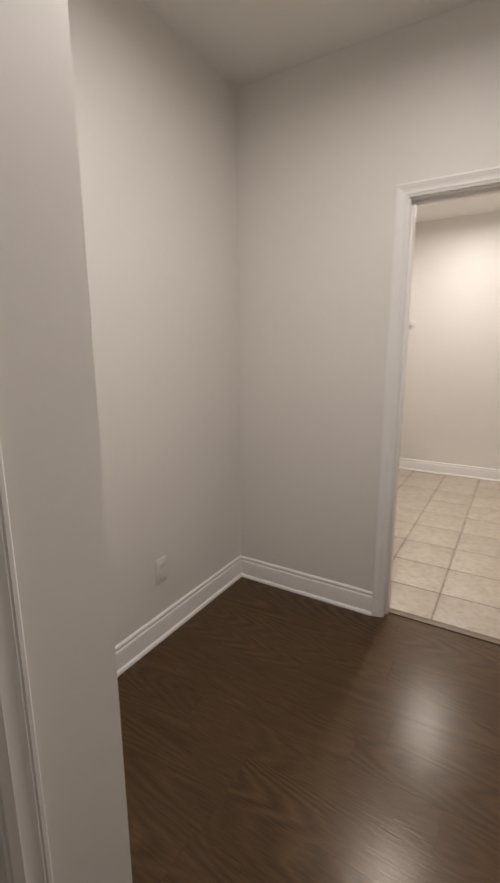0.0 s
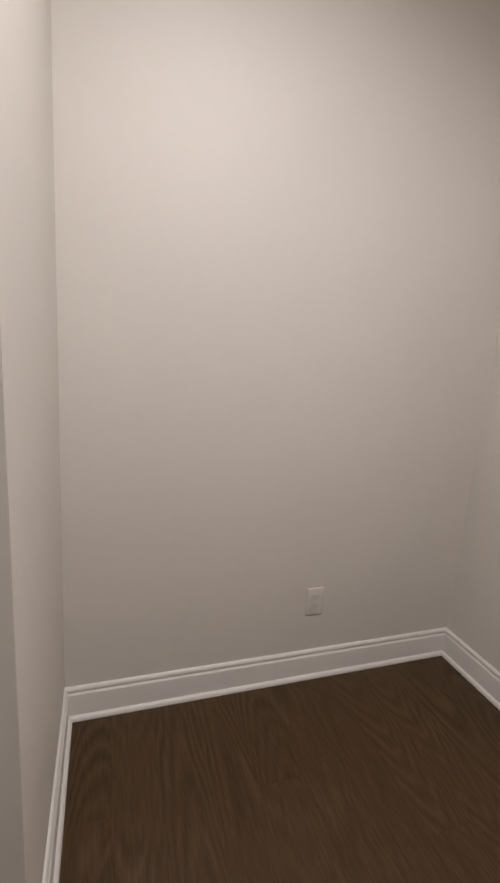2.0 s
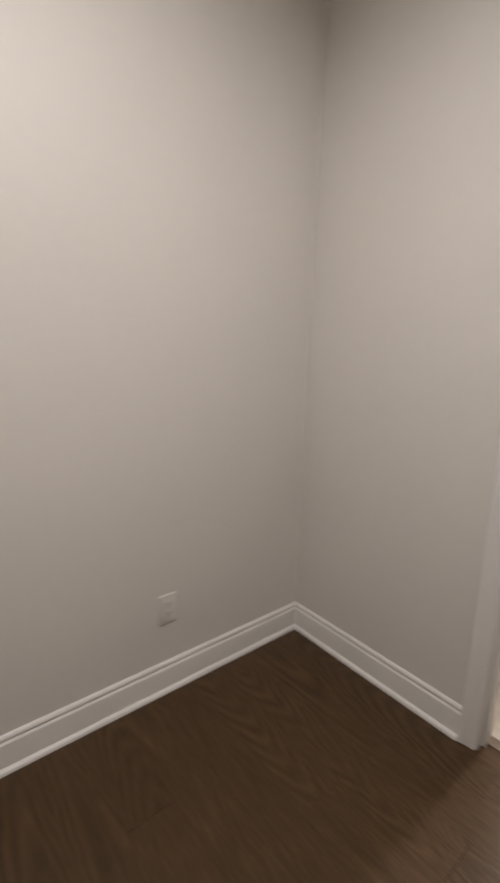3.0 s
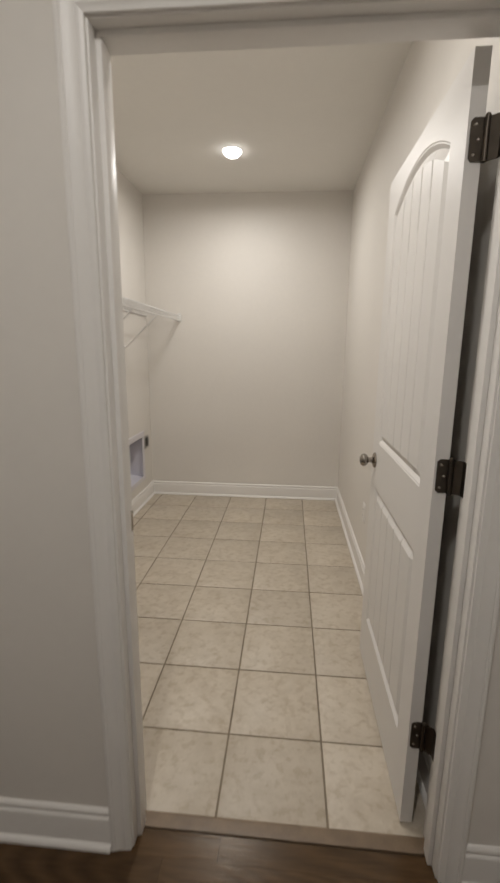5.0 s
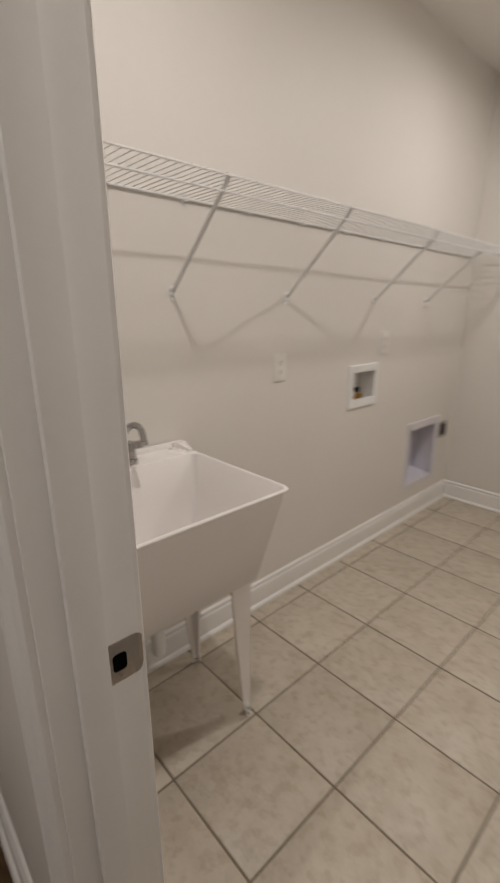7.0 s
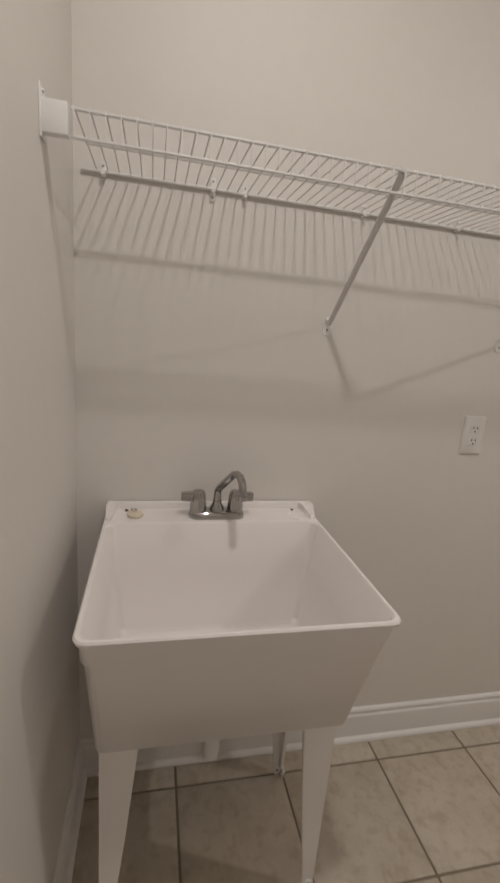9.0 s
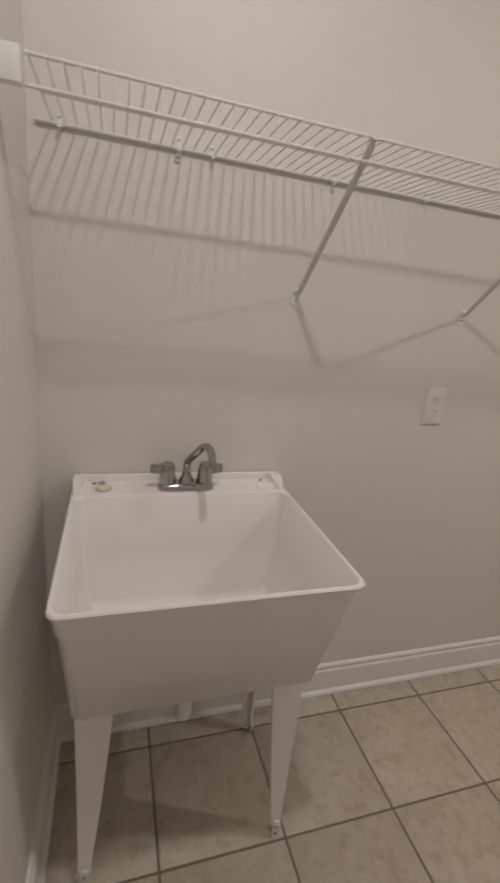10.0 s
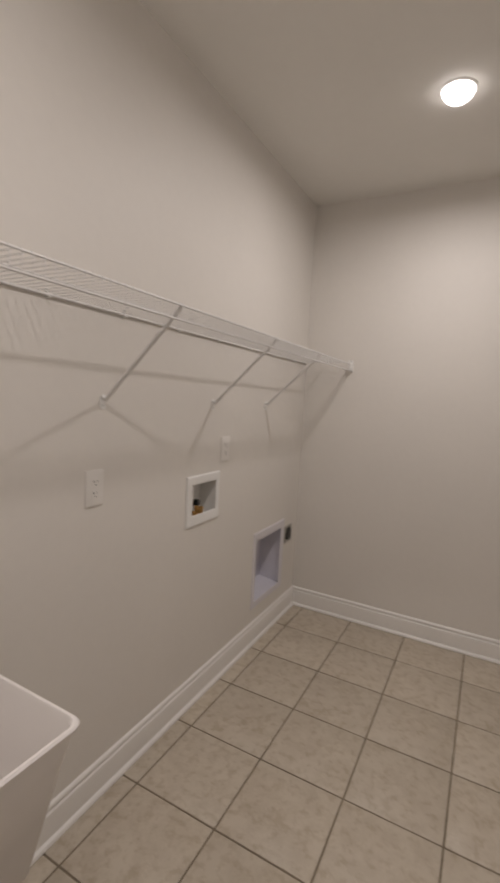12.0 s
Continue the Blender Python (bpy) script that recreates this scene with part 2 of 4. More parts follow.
def tube(bm, pts, r, sides=10, caps=True):
    """A round bar along points; r is one radius or one for each point."""
    pts = [Vector(p) for p in pts]
    rings = []
    side = None
    for i, p in enumerate(pts):
        d = (pts[min(i + 1, len(pts) - 1)] - pts[max(i - 1, 0)]).normalized()
        if side is None:
            side = d.orthogonal().normalized()
        side = (side - d * side.dot(d)).normalized()
        up = d.cross(side)
        rad = r[i] if isinstance(r, (list, tuple)) else r
        rings.append([bm.verts.new(p + rad * (side * math.cos(a) + up * math.sin(a))) for a in (2 * math.pi * k / sides for k in range(sides))])
    for a, b in zip(rings, rings[1:]):
        for k in range(sides):
            bm.faces.new((a[k], a[(k + 1) % sides], b[(k + 1) % sides], b[k]))
    if caps:
        bm.faces.new(rings[0][::-1])
        bm.faces.new(rings[-1])
    return bm


def lathe(bm, profile, m, sides=24):
    """A turned body: profile rows of (radius, height) about the z axis of the pose m."""
    rings = []
    for rad, h in profile:
        if rad < 1e-6:
            rings.append([bm.verts.new(m @ Vector((0, 0, h)))])
        else:
            rings.append([bm.verts.new(m @ Vector((rad * math.cos(a), rad * math.sin(a), h))) for a in (2 * math.pi * k / sides for k in range(sides))])
    for a, b in zip(rings, rings[1:]):
        for k in range(sides):
            q = [a[k % len(a)], a[(k + 1) % len(a)], b[(k + 1) % len(b)], b[k % len(b)]]
            q = list(dict.fromkeys(q))
            if len(q) > 2:
                bm.faces.new(q)
    return bm


def loft(bm, loops, cap_first=False, cap_last=False):
    rings = [[bm.verts.new(p) for p in loop] for loop in loops]
    n = len(rings[0])
    for a, b in zip(rings, rings[1:]):
        for k in range(n):
            bm.faces.new((a[k], a[(k + 1) % n], b[(k + 1) % n], b[k]))
    if cap_first:
        bm.faces.new(rings[0][::-1])
    if cap_last:
        bm.faces.new(rings[-1])
    return bm


def rounded(x0, x1, y0, y1, z, r, n=5):
    """A rectangle's outline at height z with rounded corners."""
    out = []
    for cx, cy, a0 in ((x1 - r, y1 - r, 0), (x0 + r, y1 - r, 90), (x0 + r, y0 + r, 180), (x1 - r, y0 + r, 270)):
        for k in range(n + 1):
            a = radians(a0 + 90 * k / n)
            out.append((cx + r * math.cos(a), cy + r * math.sin(a), z))
    return out


def mesh_of(name, bm, material, smooth=True, angle=35):
    bmesh.ops.recalc_face_normals(bm, faces=bm.faces)
    if smooth:
        for fc in bm.faces:
            fc.smooth = True
        for e in bm.edges:
            if len(e.link_faces) == 2 and e.calc_face_angle(0) > radians(angle):
                e.smooth = False
    me = bpy.data.meshes.new(name)
    bm.to_mesh(me)
    bm.free()
    me.materials.append(material)
    return me


def root_place(ob):
    while ob.parent:
        ob = ob.parent
    return ob.location.copy()


def part(name, bm, material, parent, label="", smooth=True):
    """One mesh object, drawn in world places, under a thing or one of its parts."""
    bmesh.ops.translate(bm, verts=bm.verts, vec=-root_place(parent))
    ob = new(name, mesh_of(name, bm, material, smooth))
    ob.parent = parent
    if label:
        ob["label"] = label
    return ob


def thing(name, place, label, category, group="", kind=""):
    ob = new(name)
    ob.location = place
    ob.empty_display_size = 0.1
    return tagged(ob, label, category, group, kind)


def structure(name, bm, material, label, category, smooth=False):
    return tagged(new(name, mesh_of(name, bm, material, smooth)), label, category, kind="structure")


def wall_mesh(axis, a, b, u0, u1, z0, z1, holes=()):
    """A wall between a and b on its axis, u0..u1 along, z0..z1 high, with openings (u0, u1, z0, z1) cut through."""
    bm = bmesh.new()
    us = sorted({u0, u1, *[h[0] for h in holes], *[h[1] for h in holes]})
    zs = sorted({z0, z1, *[min(max(v, z0), z1) for h in holes for v in h[2:]]})

    def at(d, u, z):
        return (d, u, z) if axis == "x" else (u, d, z)

    def solid(i, j):
        if not (0 <= i < len(us) - 1 and 0 <= j < len(zs) - 1):
            return False
        cu, cz = (us[i] + us[i + 1]) / 2, (zs[j] + zs[j + 1]) / 2
        return not any(h[0] < cu < h[1] and h[2] < cz < h[3] for h in holes)

    def quad(*pts):
        bm.faces.new([bm.verts.new(p) for p in pts])

    for i in range(len(us) - 1):
        for j in range(len(zs) - 1):
            if not solid(i, j):
                continue
            p, q, s, t = us[i], us[i + 1], zs[j], zs[j + 1]
            for d in (a, b):
                quad(at(d, p, s), at(d, q, s), at(d, q, t), at(d, p, t))
            if not solid(i - 1, j):
                quad(at(a, p, s), at(b, p, s), at(b, p, t), at(a, p, t))
            if not solid(i + 1, j):
                quad(at(a, q, s), at(b, q, s), at(b, q, t), at(a, q, t))
            if not solid(i, j - 1):
                quad(at(a, p, s), at(a, q, s), at(b, q, s), at(b, p, s))
            if not solid(i, j + 1):
                quad(at(a, p, t), at(a, q, t), at(b, q, t), at(b, p, t))
    bmesh.ops.remove_doubles(bm, verts=bm.verts, dist=1e-5)
    return bm


def sweep(bm, p0, p1, across, out, profile, m0=0.0, m1=0.0, by="h"):
    """A moulding from p0 to p1. profile: (a, h), a along across and h along out. m0, m1: mitre, +1 for inside and -1 for outside corners, by h or by a."""
    p0, p1, across, out = Vector(p0), Vector(p1), Vector(across), Vector(out)
    d = (p1 - p0).normalized()
    loops = []
    for p, m in ((p0, m0), (p1, -m1)):
        loops.append([p + across * a + out * h + d * m * (h if by == "h" else a) for a, h in profile])
    return loft(bm, loops, True, True)


# ---- the rooms ----
SOUTH, SOUTH_HALL = -3.022, -3.135      # the two faces of the wall with the laundry door
EAST = 1.808
NOOK = -4.815                          # near end of the alcove
HALL_W, HALL_E, HALL_END = 0.788, 2.02, -8.0
DOOR_L, DOOR_R, DOOR_TOP = 0.906, 1.753, 2.049
BOX_W = (-1.300, -1.078, 0.890, 1.078)
BOX_D = (-0.628, -0.246, 0.238, 0.650)

structure("wall_west", wall_mesh("x", -0.20, 0.0, NOOK - 0.12, 0.12, -0.02, CEIL, [BOX_W, BOX_D]), WALL, "light greige painted plaster wall with two recessed boxes", "wall")
structure("wall_north", wall_mesh("y", 0.0, 0.12, 0.0, EAST + 0.12, -0.02, CEIL), WALL, "light greige painted end wall of the laundry room", "wall")
structure("wall_east", wall_mesh("x", EAST, EAST + 0.12, SOUTH, 0.0, -0.02, CEIL), WALL, "light greige painted wall behind the open door", "wall")
structure("wall_south", wall_mesh("y", SOUTH_HALL, SOUTH, 0.0, HALL_E + 0.12, -0.02, CEIL, [(DOOR_L - 0.018, DOOR_R + 0.018, -0.02, DOOR_TOP + 0.018)]), WALL, "light greige painted wall with the laundry doorway", "wall")
structure("wall_alcove", wall_mesh("y", NOOK - 0.12, NOOK, 0.0, HALL_W, -0.02, CEIL), WALL, "light greige painted short return wall of the alcove", "wall")
DOOR2 = (-5.868, -5.058)
structure("wall_hall_west", wall_mesh("x", HALL_W - 0.12, HALL_W, HALL_END, NOOK - 0.12, -0.02, CEIL, [(DOOR2[0] - 0.018, DOOR2[1] + 0.018, -0.02, DOOR_TOP + 0.018)]), WALL, "light greige painted hallway wall with a doorway", "wall")
structure("wall_hall_east", wall_mesh("x", HALL_E, HALL_E + 0.12, HALL_END, SOUTH_HALL, -0.02, CEIL), WALL, "light greige painted plain hallway wall", "wall")
structure("wall_hall_south", wall_mesh("y", HALL_END - 0.12, HALL_END, HALL_W - 0.12, HALL_E + 0.12, -0.02, CEIL), WALL, "light greige painted far end of the hallway", "wall")

bm = bmesh.new()
box(bm, -0.14, EAST + 0.12, -3.0675, 0.12, CEIL, CEIL + 0.1)
structure("ceiling_laundry", bm, CEILING, "flat white painted laundry room ceiling", "ceiling")
bm = bmesh.new()
box(bm, -0.14, HALL_E + 0.12, HALL_END - 0.12, -3.0675, CEIL, CEIL + 0.1)
structure("ceiling_hall", bm, CEILING, "flat white painted hallway ceiling", "ceiling")

# mouldings
BASE = [(0.0, 0.0), (0.0, 0.013), (0.0985, 0.0138), (0.1015, 0.0132), (0.1055, 0.0098), (0.1075, 0.0066), (0.1098, 0.0062), (0.1108, 0.0096), (0.1150, 0.0106), (0.1215, 0.0098), (0.1268, 0.0064), (0.1296, 0.002), (0.130, 0.0)]
SHOE = [(0.0, 0.013), (0.0, 0.026), (0.007, 0.0255), (0.013, 0.0225), (0.017, 0.017), (0.018, 0.013)]
CASING = [(0.0000, 0.0), (0.0000, 0.009), (0.0026, 0.011), (0.0123, 0.0115), (0.0149, 0.0135), (0.0185, 0.0125), (0.0352, 0.0145), (0.0431, 0.018), (0.0457, 0.0165), (0.0483, 0.019), (0.0545, 0.019), (0.0580, 0.016), (0.0580, 0.0)]


def baseboard(p0, p1, out, m0, m1):
    bm = bmesh.new()
    sweep(bm, (*p0, 0.001), (*p1, 0.001), (0, 0, 1), (*out, 0), BASE, m0, m1)
    b = structure("baseboard", bm, TRIM, "white painted baseboard with a stepped top edge", "baseboard", True)
    bm = bmesh.new()
    sweep(bm, (*p0, 0.001), (*p1, 0.001), (0, 0, 1), (*out, 0), SHOE, m0, m1)
    part("shoe_moulding", bm, TRIM, b)


OUT_L, OUT_R = DOOR_L - 0.005 - 0.058, DOOR_R + 0.005 + 0.058
baseboard((0, SOUTH), (0, 0), (1, 0), 1, 1)
baseboard((0, 0), (EAST, 0), (0, -1), 1, 1)
baseboard((EAST, 0), (EAST, SOUTH), (-1, 0), 1, 1)
baseboard((OUT_L, SOUTH), (0, SOUTH), (0, 1), 0, 1)
baseboard((0, NOOK), (0, SOUTH_HALL), (1, 0), 1, 1)
baseboard((0, SOUTH_HALL), (OUT_L, SOUTH_HALL), (0, -1), 1, 0)
baseboard((OUT_R, SOUTH_HALL), (HALL_E, SOUTH_HALL), (0, -1), 0, 1)
baseboard((HALL_W, NOOK), (0, NOOK), (0, 1), -1, 1)
baseboard((HALL_W, DOOR2[1] + 0.063), (HALL_W, NOOK), (1, 0), 0, -1)
baseboard((HALL_W, HALL_END), (HALL_W, DOOR2[0] - 0.063), (1, 0), 1, 0)
baseboard((HALL_E, SOUTH_HALL), (HALL_E, HALL_END), (-1, 0), 1, 1)
baseboard((HALL_E, HALL_END), (HALL_W, HALL_END), (0, 1), 1, 1)


def doorway(name, axis, face_a, face_b, u0, u1, top, rabbet, label):
    """Jambs, stops and both casings of one doorway; faces a < b on its axis."""
    frame_thing = thing(name, (((u0 + u1) / 2), (face_a + face_b) / 2, 0) if axis == "y" else ((face_a + face_b) / 2, (u0 + u1) / 2, 0), label, "door frame", kind="structure")

    def at(d, u, z):
        return (u, d, z) if axis == "y" else (d, u, z)

    def slab(d0, d1, ua, ub, z0, z1, nm, bevel=0.0015):
        bm = bmesh.new()
        lo, hi = at(d0, ua, z0), at(d1, ub, z1)
        box(bm, lo[0], hi[0], lo[1], hi[1], z0, z1, bevel)
        part(nm, bm, TRIM, frame_thing)

    slab(face_a - 0.001, face_b + 0.001, u0 - 0.018, u0, 0.001, top + 0.018, "jamb")
    slab(face_a - 0.001, face_b + 0.001, u1, u1 + 0.018, 0.001, top + 0.018, "jamb")
    slab(face_a - 0.001, face_b + 0.001, u0, u1, top, top + 0.018, "head_jamb")
    s0, s1 = rabbet
    slab(s0, s1, u0, u0 + 0.012, 0.001, top - 0.012, "stop", 0.001)
    slab(s0, s1, u1 - 0.012, u1, 0.001, top - 0.012, "stop", 0.001)
    slab(s0, s1, u0, u1, top - 0.012, top, "head_stop", 0.001)
    for face, sign in ((face_a, -1), (face_b, 1)):
        out = Vector(at(sign, 0, 0))
        uv = Vector(at(0, 1, 0))
        for p0, p1, across, m0, m1 in (
            (at(face, u0 - 0.005, 0.001), at(face, u0 - 0.005, top + 0.005), -uv, 0, -1),
            (at(face, u1 + 0.005, 0.001), at(face, u1 + 0.005, top + 0.005), uv, 0, -1),
            (at(face, u0 - 0.005, top + 0.005), at(face, u1 + 0.005, top + 0.005), Vector((0, 0, 1)), -1, -1),
        ):
            bm = bmesh.new()
            sweep(bm, p0, p1, across, out, CASING, m0, m1, by="a")
            part("casing", bm, TRIM, frame_thing)
    return frame_thing


laundry_frame = doorway("door_frame_1", "y", SOUTH_HALL, SOUTH, DOOR_L, DOOR_R, DOOR_TOP, (-3.104, -3.066), "white painted door frame with moulded casing")
doorway("door_frame_2", "x", HALL_W - 0.12, HALL_W, DOOR2[0], DOOR2[1], DOOR_TOP, (HALL_W - 0.082, HALL_W - 0.046), "white painted hallway door frame with moulded casing")

# strike plate let into the jamb
bm = bmesh.new()
box(bm, DOOR_L - 0.001, DOOR_L + 0.0016, -3.069, -3.030, 0.935, 0.992, 0.0007)
loft(bm, [[(DOOR_L + x, y, 0.9635 + v * h) for v in (-1, 1)] + [(DOOR_L + x - 0.0016, y, 0.9635 + v * h) for v in (1, -1)] for x, y, h in ((0.0016, -3.031, 0.0285), (0.0014, -3.024, 0.0275), (0.0002, -3.0195, 0.024), (-0.0022, -3.0165, 0.019))], True, True)
strike = part("strike_plate", bm, NICKEL, laundry_frame, "satin nickel strike plate")
bm = bmesh.new()
loft(bm, [[(x, -3.0490 + u, 0.9635 + v) for u, v, _ in rounded(-0.0095, 0.0085, -0.0125, 0.0125, 0, 0.005, 4)] for x in (DOOR_L + 0.0010, DOOR_L + 0.0021)], True, True)
part("latch_hole", bm, VOID, strike)
for z in (0.943, 0.985):
    bm = bmesh.new()
    lathe(bm, [(0, 0.0024), (0.003, 0.002), (0.0036, 0.001)], Matrix.Translation((DOOR_L, -3.049, z)) @ Matrix.Rotation(radians(90), 4, "Y"), 12)
    part("screw", bm, NICKEL, strike)


# ---- doors ----
def door_leaf(name, width, height, label, leaf_pose, planks=True):
    """A moulded two-panel door with an arched upper panel, hinge edge at the origin, leaf along +y, faces at x = 0 and 0.035."""
    leaf = thing(name, (0, 0, 0), label, "door", kind="structure")
    T, STILE, REC = 0.035, 0.108, 0.007
    y0, y1 = STILE, width - STILE
    low, high, spring, rise = (0.225, 0.838), (1.030, 1.0), 1.897, 0.080

    def arch(y):
        c, half = (y0 + y1) / 2, (y1 - y0) / 2
        return spring + rise * (1 - ((y - c) / half) ** 2)

    N = 20
    ys = [y0 + (y1 - y0) * k / N for k in range(N + 1)]

    def outline(upper, inset):
        a, b = y0 + inset, y1 - inset
        if not upper:
            return [(a, low[0] + inset), (b, low[0] + inset), (b, low[1] - inset), (a, low[1] - inset)]
        pts = [(a, high[0] + inset), (b, high[0] + inset)]
        for k in range(N + 1):
            y = b + (a - b) * k / N
            c, half = (a + b) / 2, (b - a) / 2
            pts.append((y, spring - inset * 0.6 + (rise - inset * 0.4) * (1 - ((y - c) / half) ** 2)))
        return pts

    bm = bmesh.new()
    box(bm, 0.0135, T - 0.0135, 0.004, width - 0.004, 0.004, height - 0.004)
    part("core", bm, DOOR, leaf)
    bm = bmesh.new()
    for f0, f1 in ((0.0, 0.0125), (T, T - 0.0125)):
        lo, hi = min(f0, f1), max(f0, f1)
        for u0, u1, z0, z1 in ((0, y0, 0, height), (y1, width, 0, height), (y0, y1, 0, low[0]), (y0, y1, low[1], high[0])):
            box(bm, lo, hi, u0, u1, z0, z1)
        for a, b in zip(ys, ys[1:]):
            loft(bm, [[(f0, a, arch(a)), (f0, b, arch(b)), (f0, b, height), (f0, a, height)], [(f1, a, arch(a)), (f1, b, arch(b)), (f1, b, height), (f1, a, height)]], True, True)
    box(bm, 0.0125, T - 0.0125, 0, 0.006, 0, height)
    box(bm, 0.0125, T - 0.0125, width - 0.006, width, 0, height)
    part("door_skin", bm, DOOR, leaf, smooth=False)
    PROFILE = ((0.0, 0.0), (0.0030, 0.0022), (0.0060, 0.0024), (0.0165, 0.0108), (0.0180, 0.0112), (0.0190, 0.0112))

    def ends(y, upper, ins):
        """Bottom and top of a panel's field at y, set in by ins."""
        if not upper:
            return low[0] + ins, low[1] - ins
        c, half = (y0 + y1) / 2, (y1 - y0) / 2 - ins
        return high[0] + ins, spring - ins * 0.6 + (rise - ins * 0.4) * (1 - min(1.15, abs(y - c) / half) ** 2)

    for upper in (False, True):
        for face, sign in ((0.0, 1), (T, -1)):
            bm = bmesh.new()
            loft(bm, [[(face + sign * dep, y, z) for y, z in outline(upper, ins)] for ins, dep in PROFILE])
            part("panel_moulding", bm, DOOR, leaf, smooth=False)
        a, b = y0 + 0.041, y1 - 0.041
        n = 5
        for k in range(n):
            p, q = a + (b - a) * k / n, a + (b - a) * (k + 1) / n
            cols = [(p, 0.0050), (p + 0.0030, 0.0042), (p + 0.0070, 0.0010), (p + 0.012, 0.0004), ((p + q) / 2, 0.0003), (q - 0.012, 0.0004), (q - 0.0070, 0.0010), (q - 0.0030, 0.0042), (q, 0.0050)]
            if k == 0:
                cols[:3] = [(y0 + 0.0185, 0.0111), (y0 + 0.040, 0.0006), (p + 0.006, 0.0004)]
            if k == n - 1:
                cols[-3:] = [(q - 0.006, 0.0004), (y1 - 0.040, 0.0006), (y1 - 0.0185, 0.0111)]
            for face, sign in ((0.0, 1), (T, -1)):
                bm = bmesh.new()
                loops = []
                for ins, lift, side in ((0.0185, 0.0111, 0), (0.041, 0.0, 0), (0.041, 0.0, 1), (0.0185, 0.0111, 1)):
                    row = [(face + sign * max(d, lift), y, ends(y, upper, ins)[side]) for y, d in cols]
                    loops.append(row + [(face + sign * 0.0125, cols[-1][0], row[-1][2]), (face + sign * 0.0125, cols[0][0], row[0][2])])
                loft(bm, loops, True, True)
                part("plank", bm, DOOR, leaf, smooth=False)
    # knob and rose on both faces
    for face, sign in ((0.0, -1), (T, 1)):
        m = Matrix.Translation((face, width - 0.062, 0.948)) @ Matrix.Rotation(radians(90 * sign), 4, "Y")
        bm = bmesh.new()
        lathe(bm, [(0.0, 0.0), (0.033, 0.0), (0.033, 0.003), (0.030, 0.007), (0.018, 0.011), (0.012, 0.013), (0.0105, 0.024), (0.012, 0.029), (0.021, 0.034), (0.0265, 0.043), (0.0265, 0.050), (0.022, 0.058), (0.013, 0.0625), (0.006, 0.063), (0.005, 0.0625), (0, 0.0625)], m, 28)
        part("door_knob", bm, NICKEL, leaf, "satin nickel ball knob")
    bm = bmesh.new()
    box(bm, 0.0055, 0.0295, width - 0.001, width + 0.0012, 0.920, 0.977, 0.0006)
    part("latch_plate", bm, NICKEL, leaf)
    for z in (0.315, 1.095, 1.858):
        bm = bmesh.new()
        tube(bm, [(T + 0.004, -0.007, z - 0.046), (T + 0.004, -0.007, z + 0.046)], 0.0062, 12)
        tube(bm, [(T + 0.004, -0.007, z + 0.046), (T + 0.004, -0.007, z + 0.050)], [0.0062, 0.003], 12)
        h = part("hinge", bm, HINGE, leaf, "brushed nickel butt hinge")
        bm = bmesh.new()
        loft(bm, [[(x, -0.0025 + s, zz) for x, zz in [(T, z - 0.044), (0.013, z - 0.044), (0.006, z - 0.037), (0.006, z + 0.037), (0.013, z + 0.044), (T, z + 0.044)]] for s in (0, 0.0025)], True, True)
        part("hinge_plate", bm, HINGE, h)
        for k, zz in enumerate((z - 0.030, z, z + 0.030)):
            bm = bmesh.new()
            lathe(bm, [(0, 0.0018), (0.003, 0.0015), (0.0042, 0.0)], Matrix.Translation((0.016 + 0.008 * (k % 2), -0.0025, zz)) @ Matrix.Rotation(radians(90), 4, "X"), 10)
            part("screw", bm, NICKEL, h)
    leaf.matrix_basis = leaf_pose
    return leaf


door_leaf("door_1", 0.808, 2.036, "white moulded two-panel door with arched top, standing open", pose(1.690, -2.999, 0.012, 0, 0, 0))
# this closed leaf is added to fill a doorway taken for a dark opening
door_leaf("door_2", 0.804, 2.018, "white moulded two-panel door added to close the hallway doorway", pose(HALL_W - 0.083, DOOR2[0] + 0.003, 0.012, 0, 0, 0))

# hinge leaves on the jamb of the open laundry door
for z in (0.327, 1.107, 1.870):
    bm = bmesh.new()
    box(bm, DOOR_R - 0.0025, DOOR_R + 0.001, -3.056, -3.020, z - 0.044, z + 0.044, 0.001)
    loft(bm, [[(DOOR_R - 0.0025, -3.021, zz), (1.731, -3.005, zz), (1.731, -3.002, zz), (DOOR_R, -3.0185, zz)] for zz in (z - 0.044, z + 0.044)], True, True)
    part("hinge_plate", bm, HINGE, laundry_frame, "brushed nickel hinge leaf")

# ---- recessed ceiling lights ----
def ceiling_light(x, y):
    t = thing("ceiling_light", (x, y, CEIL), "round flush recessed ceiling light with white trim, lit", "ceiling light", "ceiling lights")
    bm = bmesh.new()
    lathe(bm, [(0.062, -0.002), (0.063, -0.005), (0.068, -0.004), (0.0715, -0.0015), (0.072, 0.0)], Matrix.Translation((x, y, CEIL)), 48)
    part("trim_ring", bm, PLASTIC, t)
    # dome deeper than the fitting: bloom around the lit disc is put into its shape
    bm = bmesh.new()
    lathe(bm, [(0, -0.043), (0.022, -0.0415), (0.041, -0.036), (0.054, -0.025), (0.0605, -0.012), (0.062, -0.002)], Matrix.Translation((x, y, CEIL)), 48)
    part("diffuser", bm, LENS, t, "glowing round diffuser")
    return t


first = ceiling_light(*LAUNDRY_LIGHTS[0])
# the last copy is the fitting of the added hall fill light
for lx, ly in LAUNDRY_LIGHTS[1:] + UNSEEN_HALL_LIGHTS:
    copy_thing(first, pose(lx, ly, CEIL))


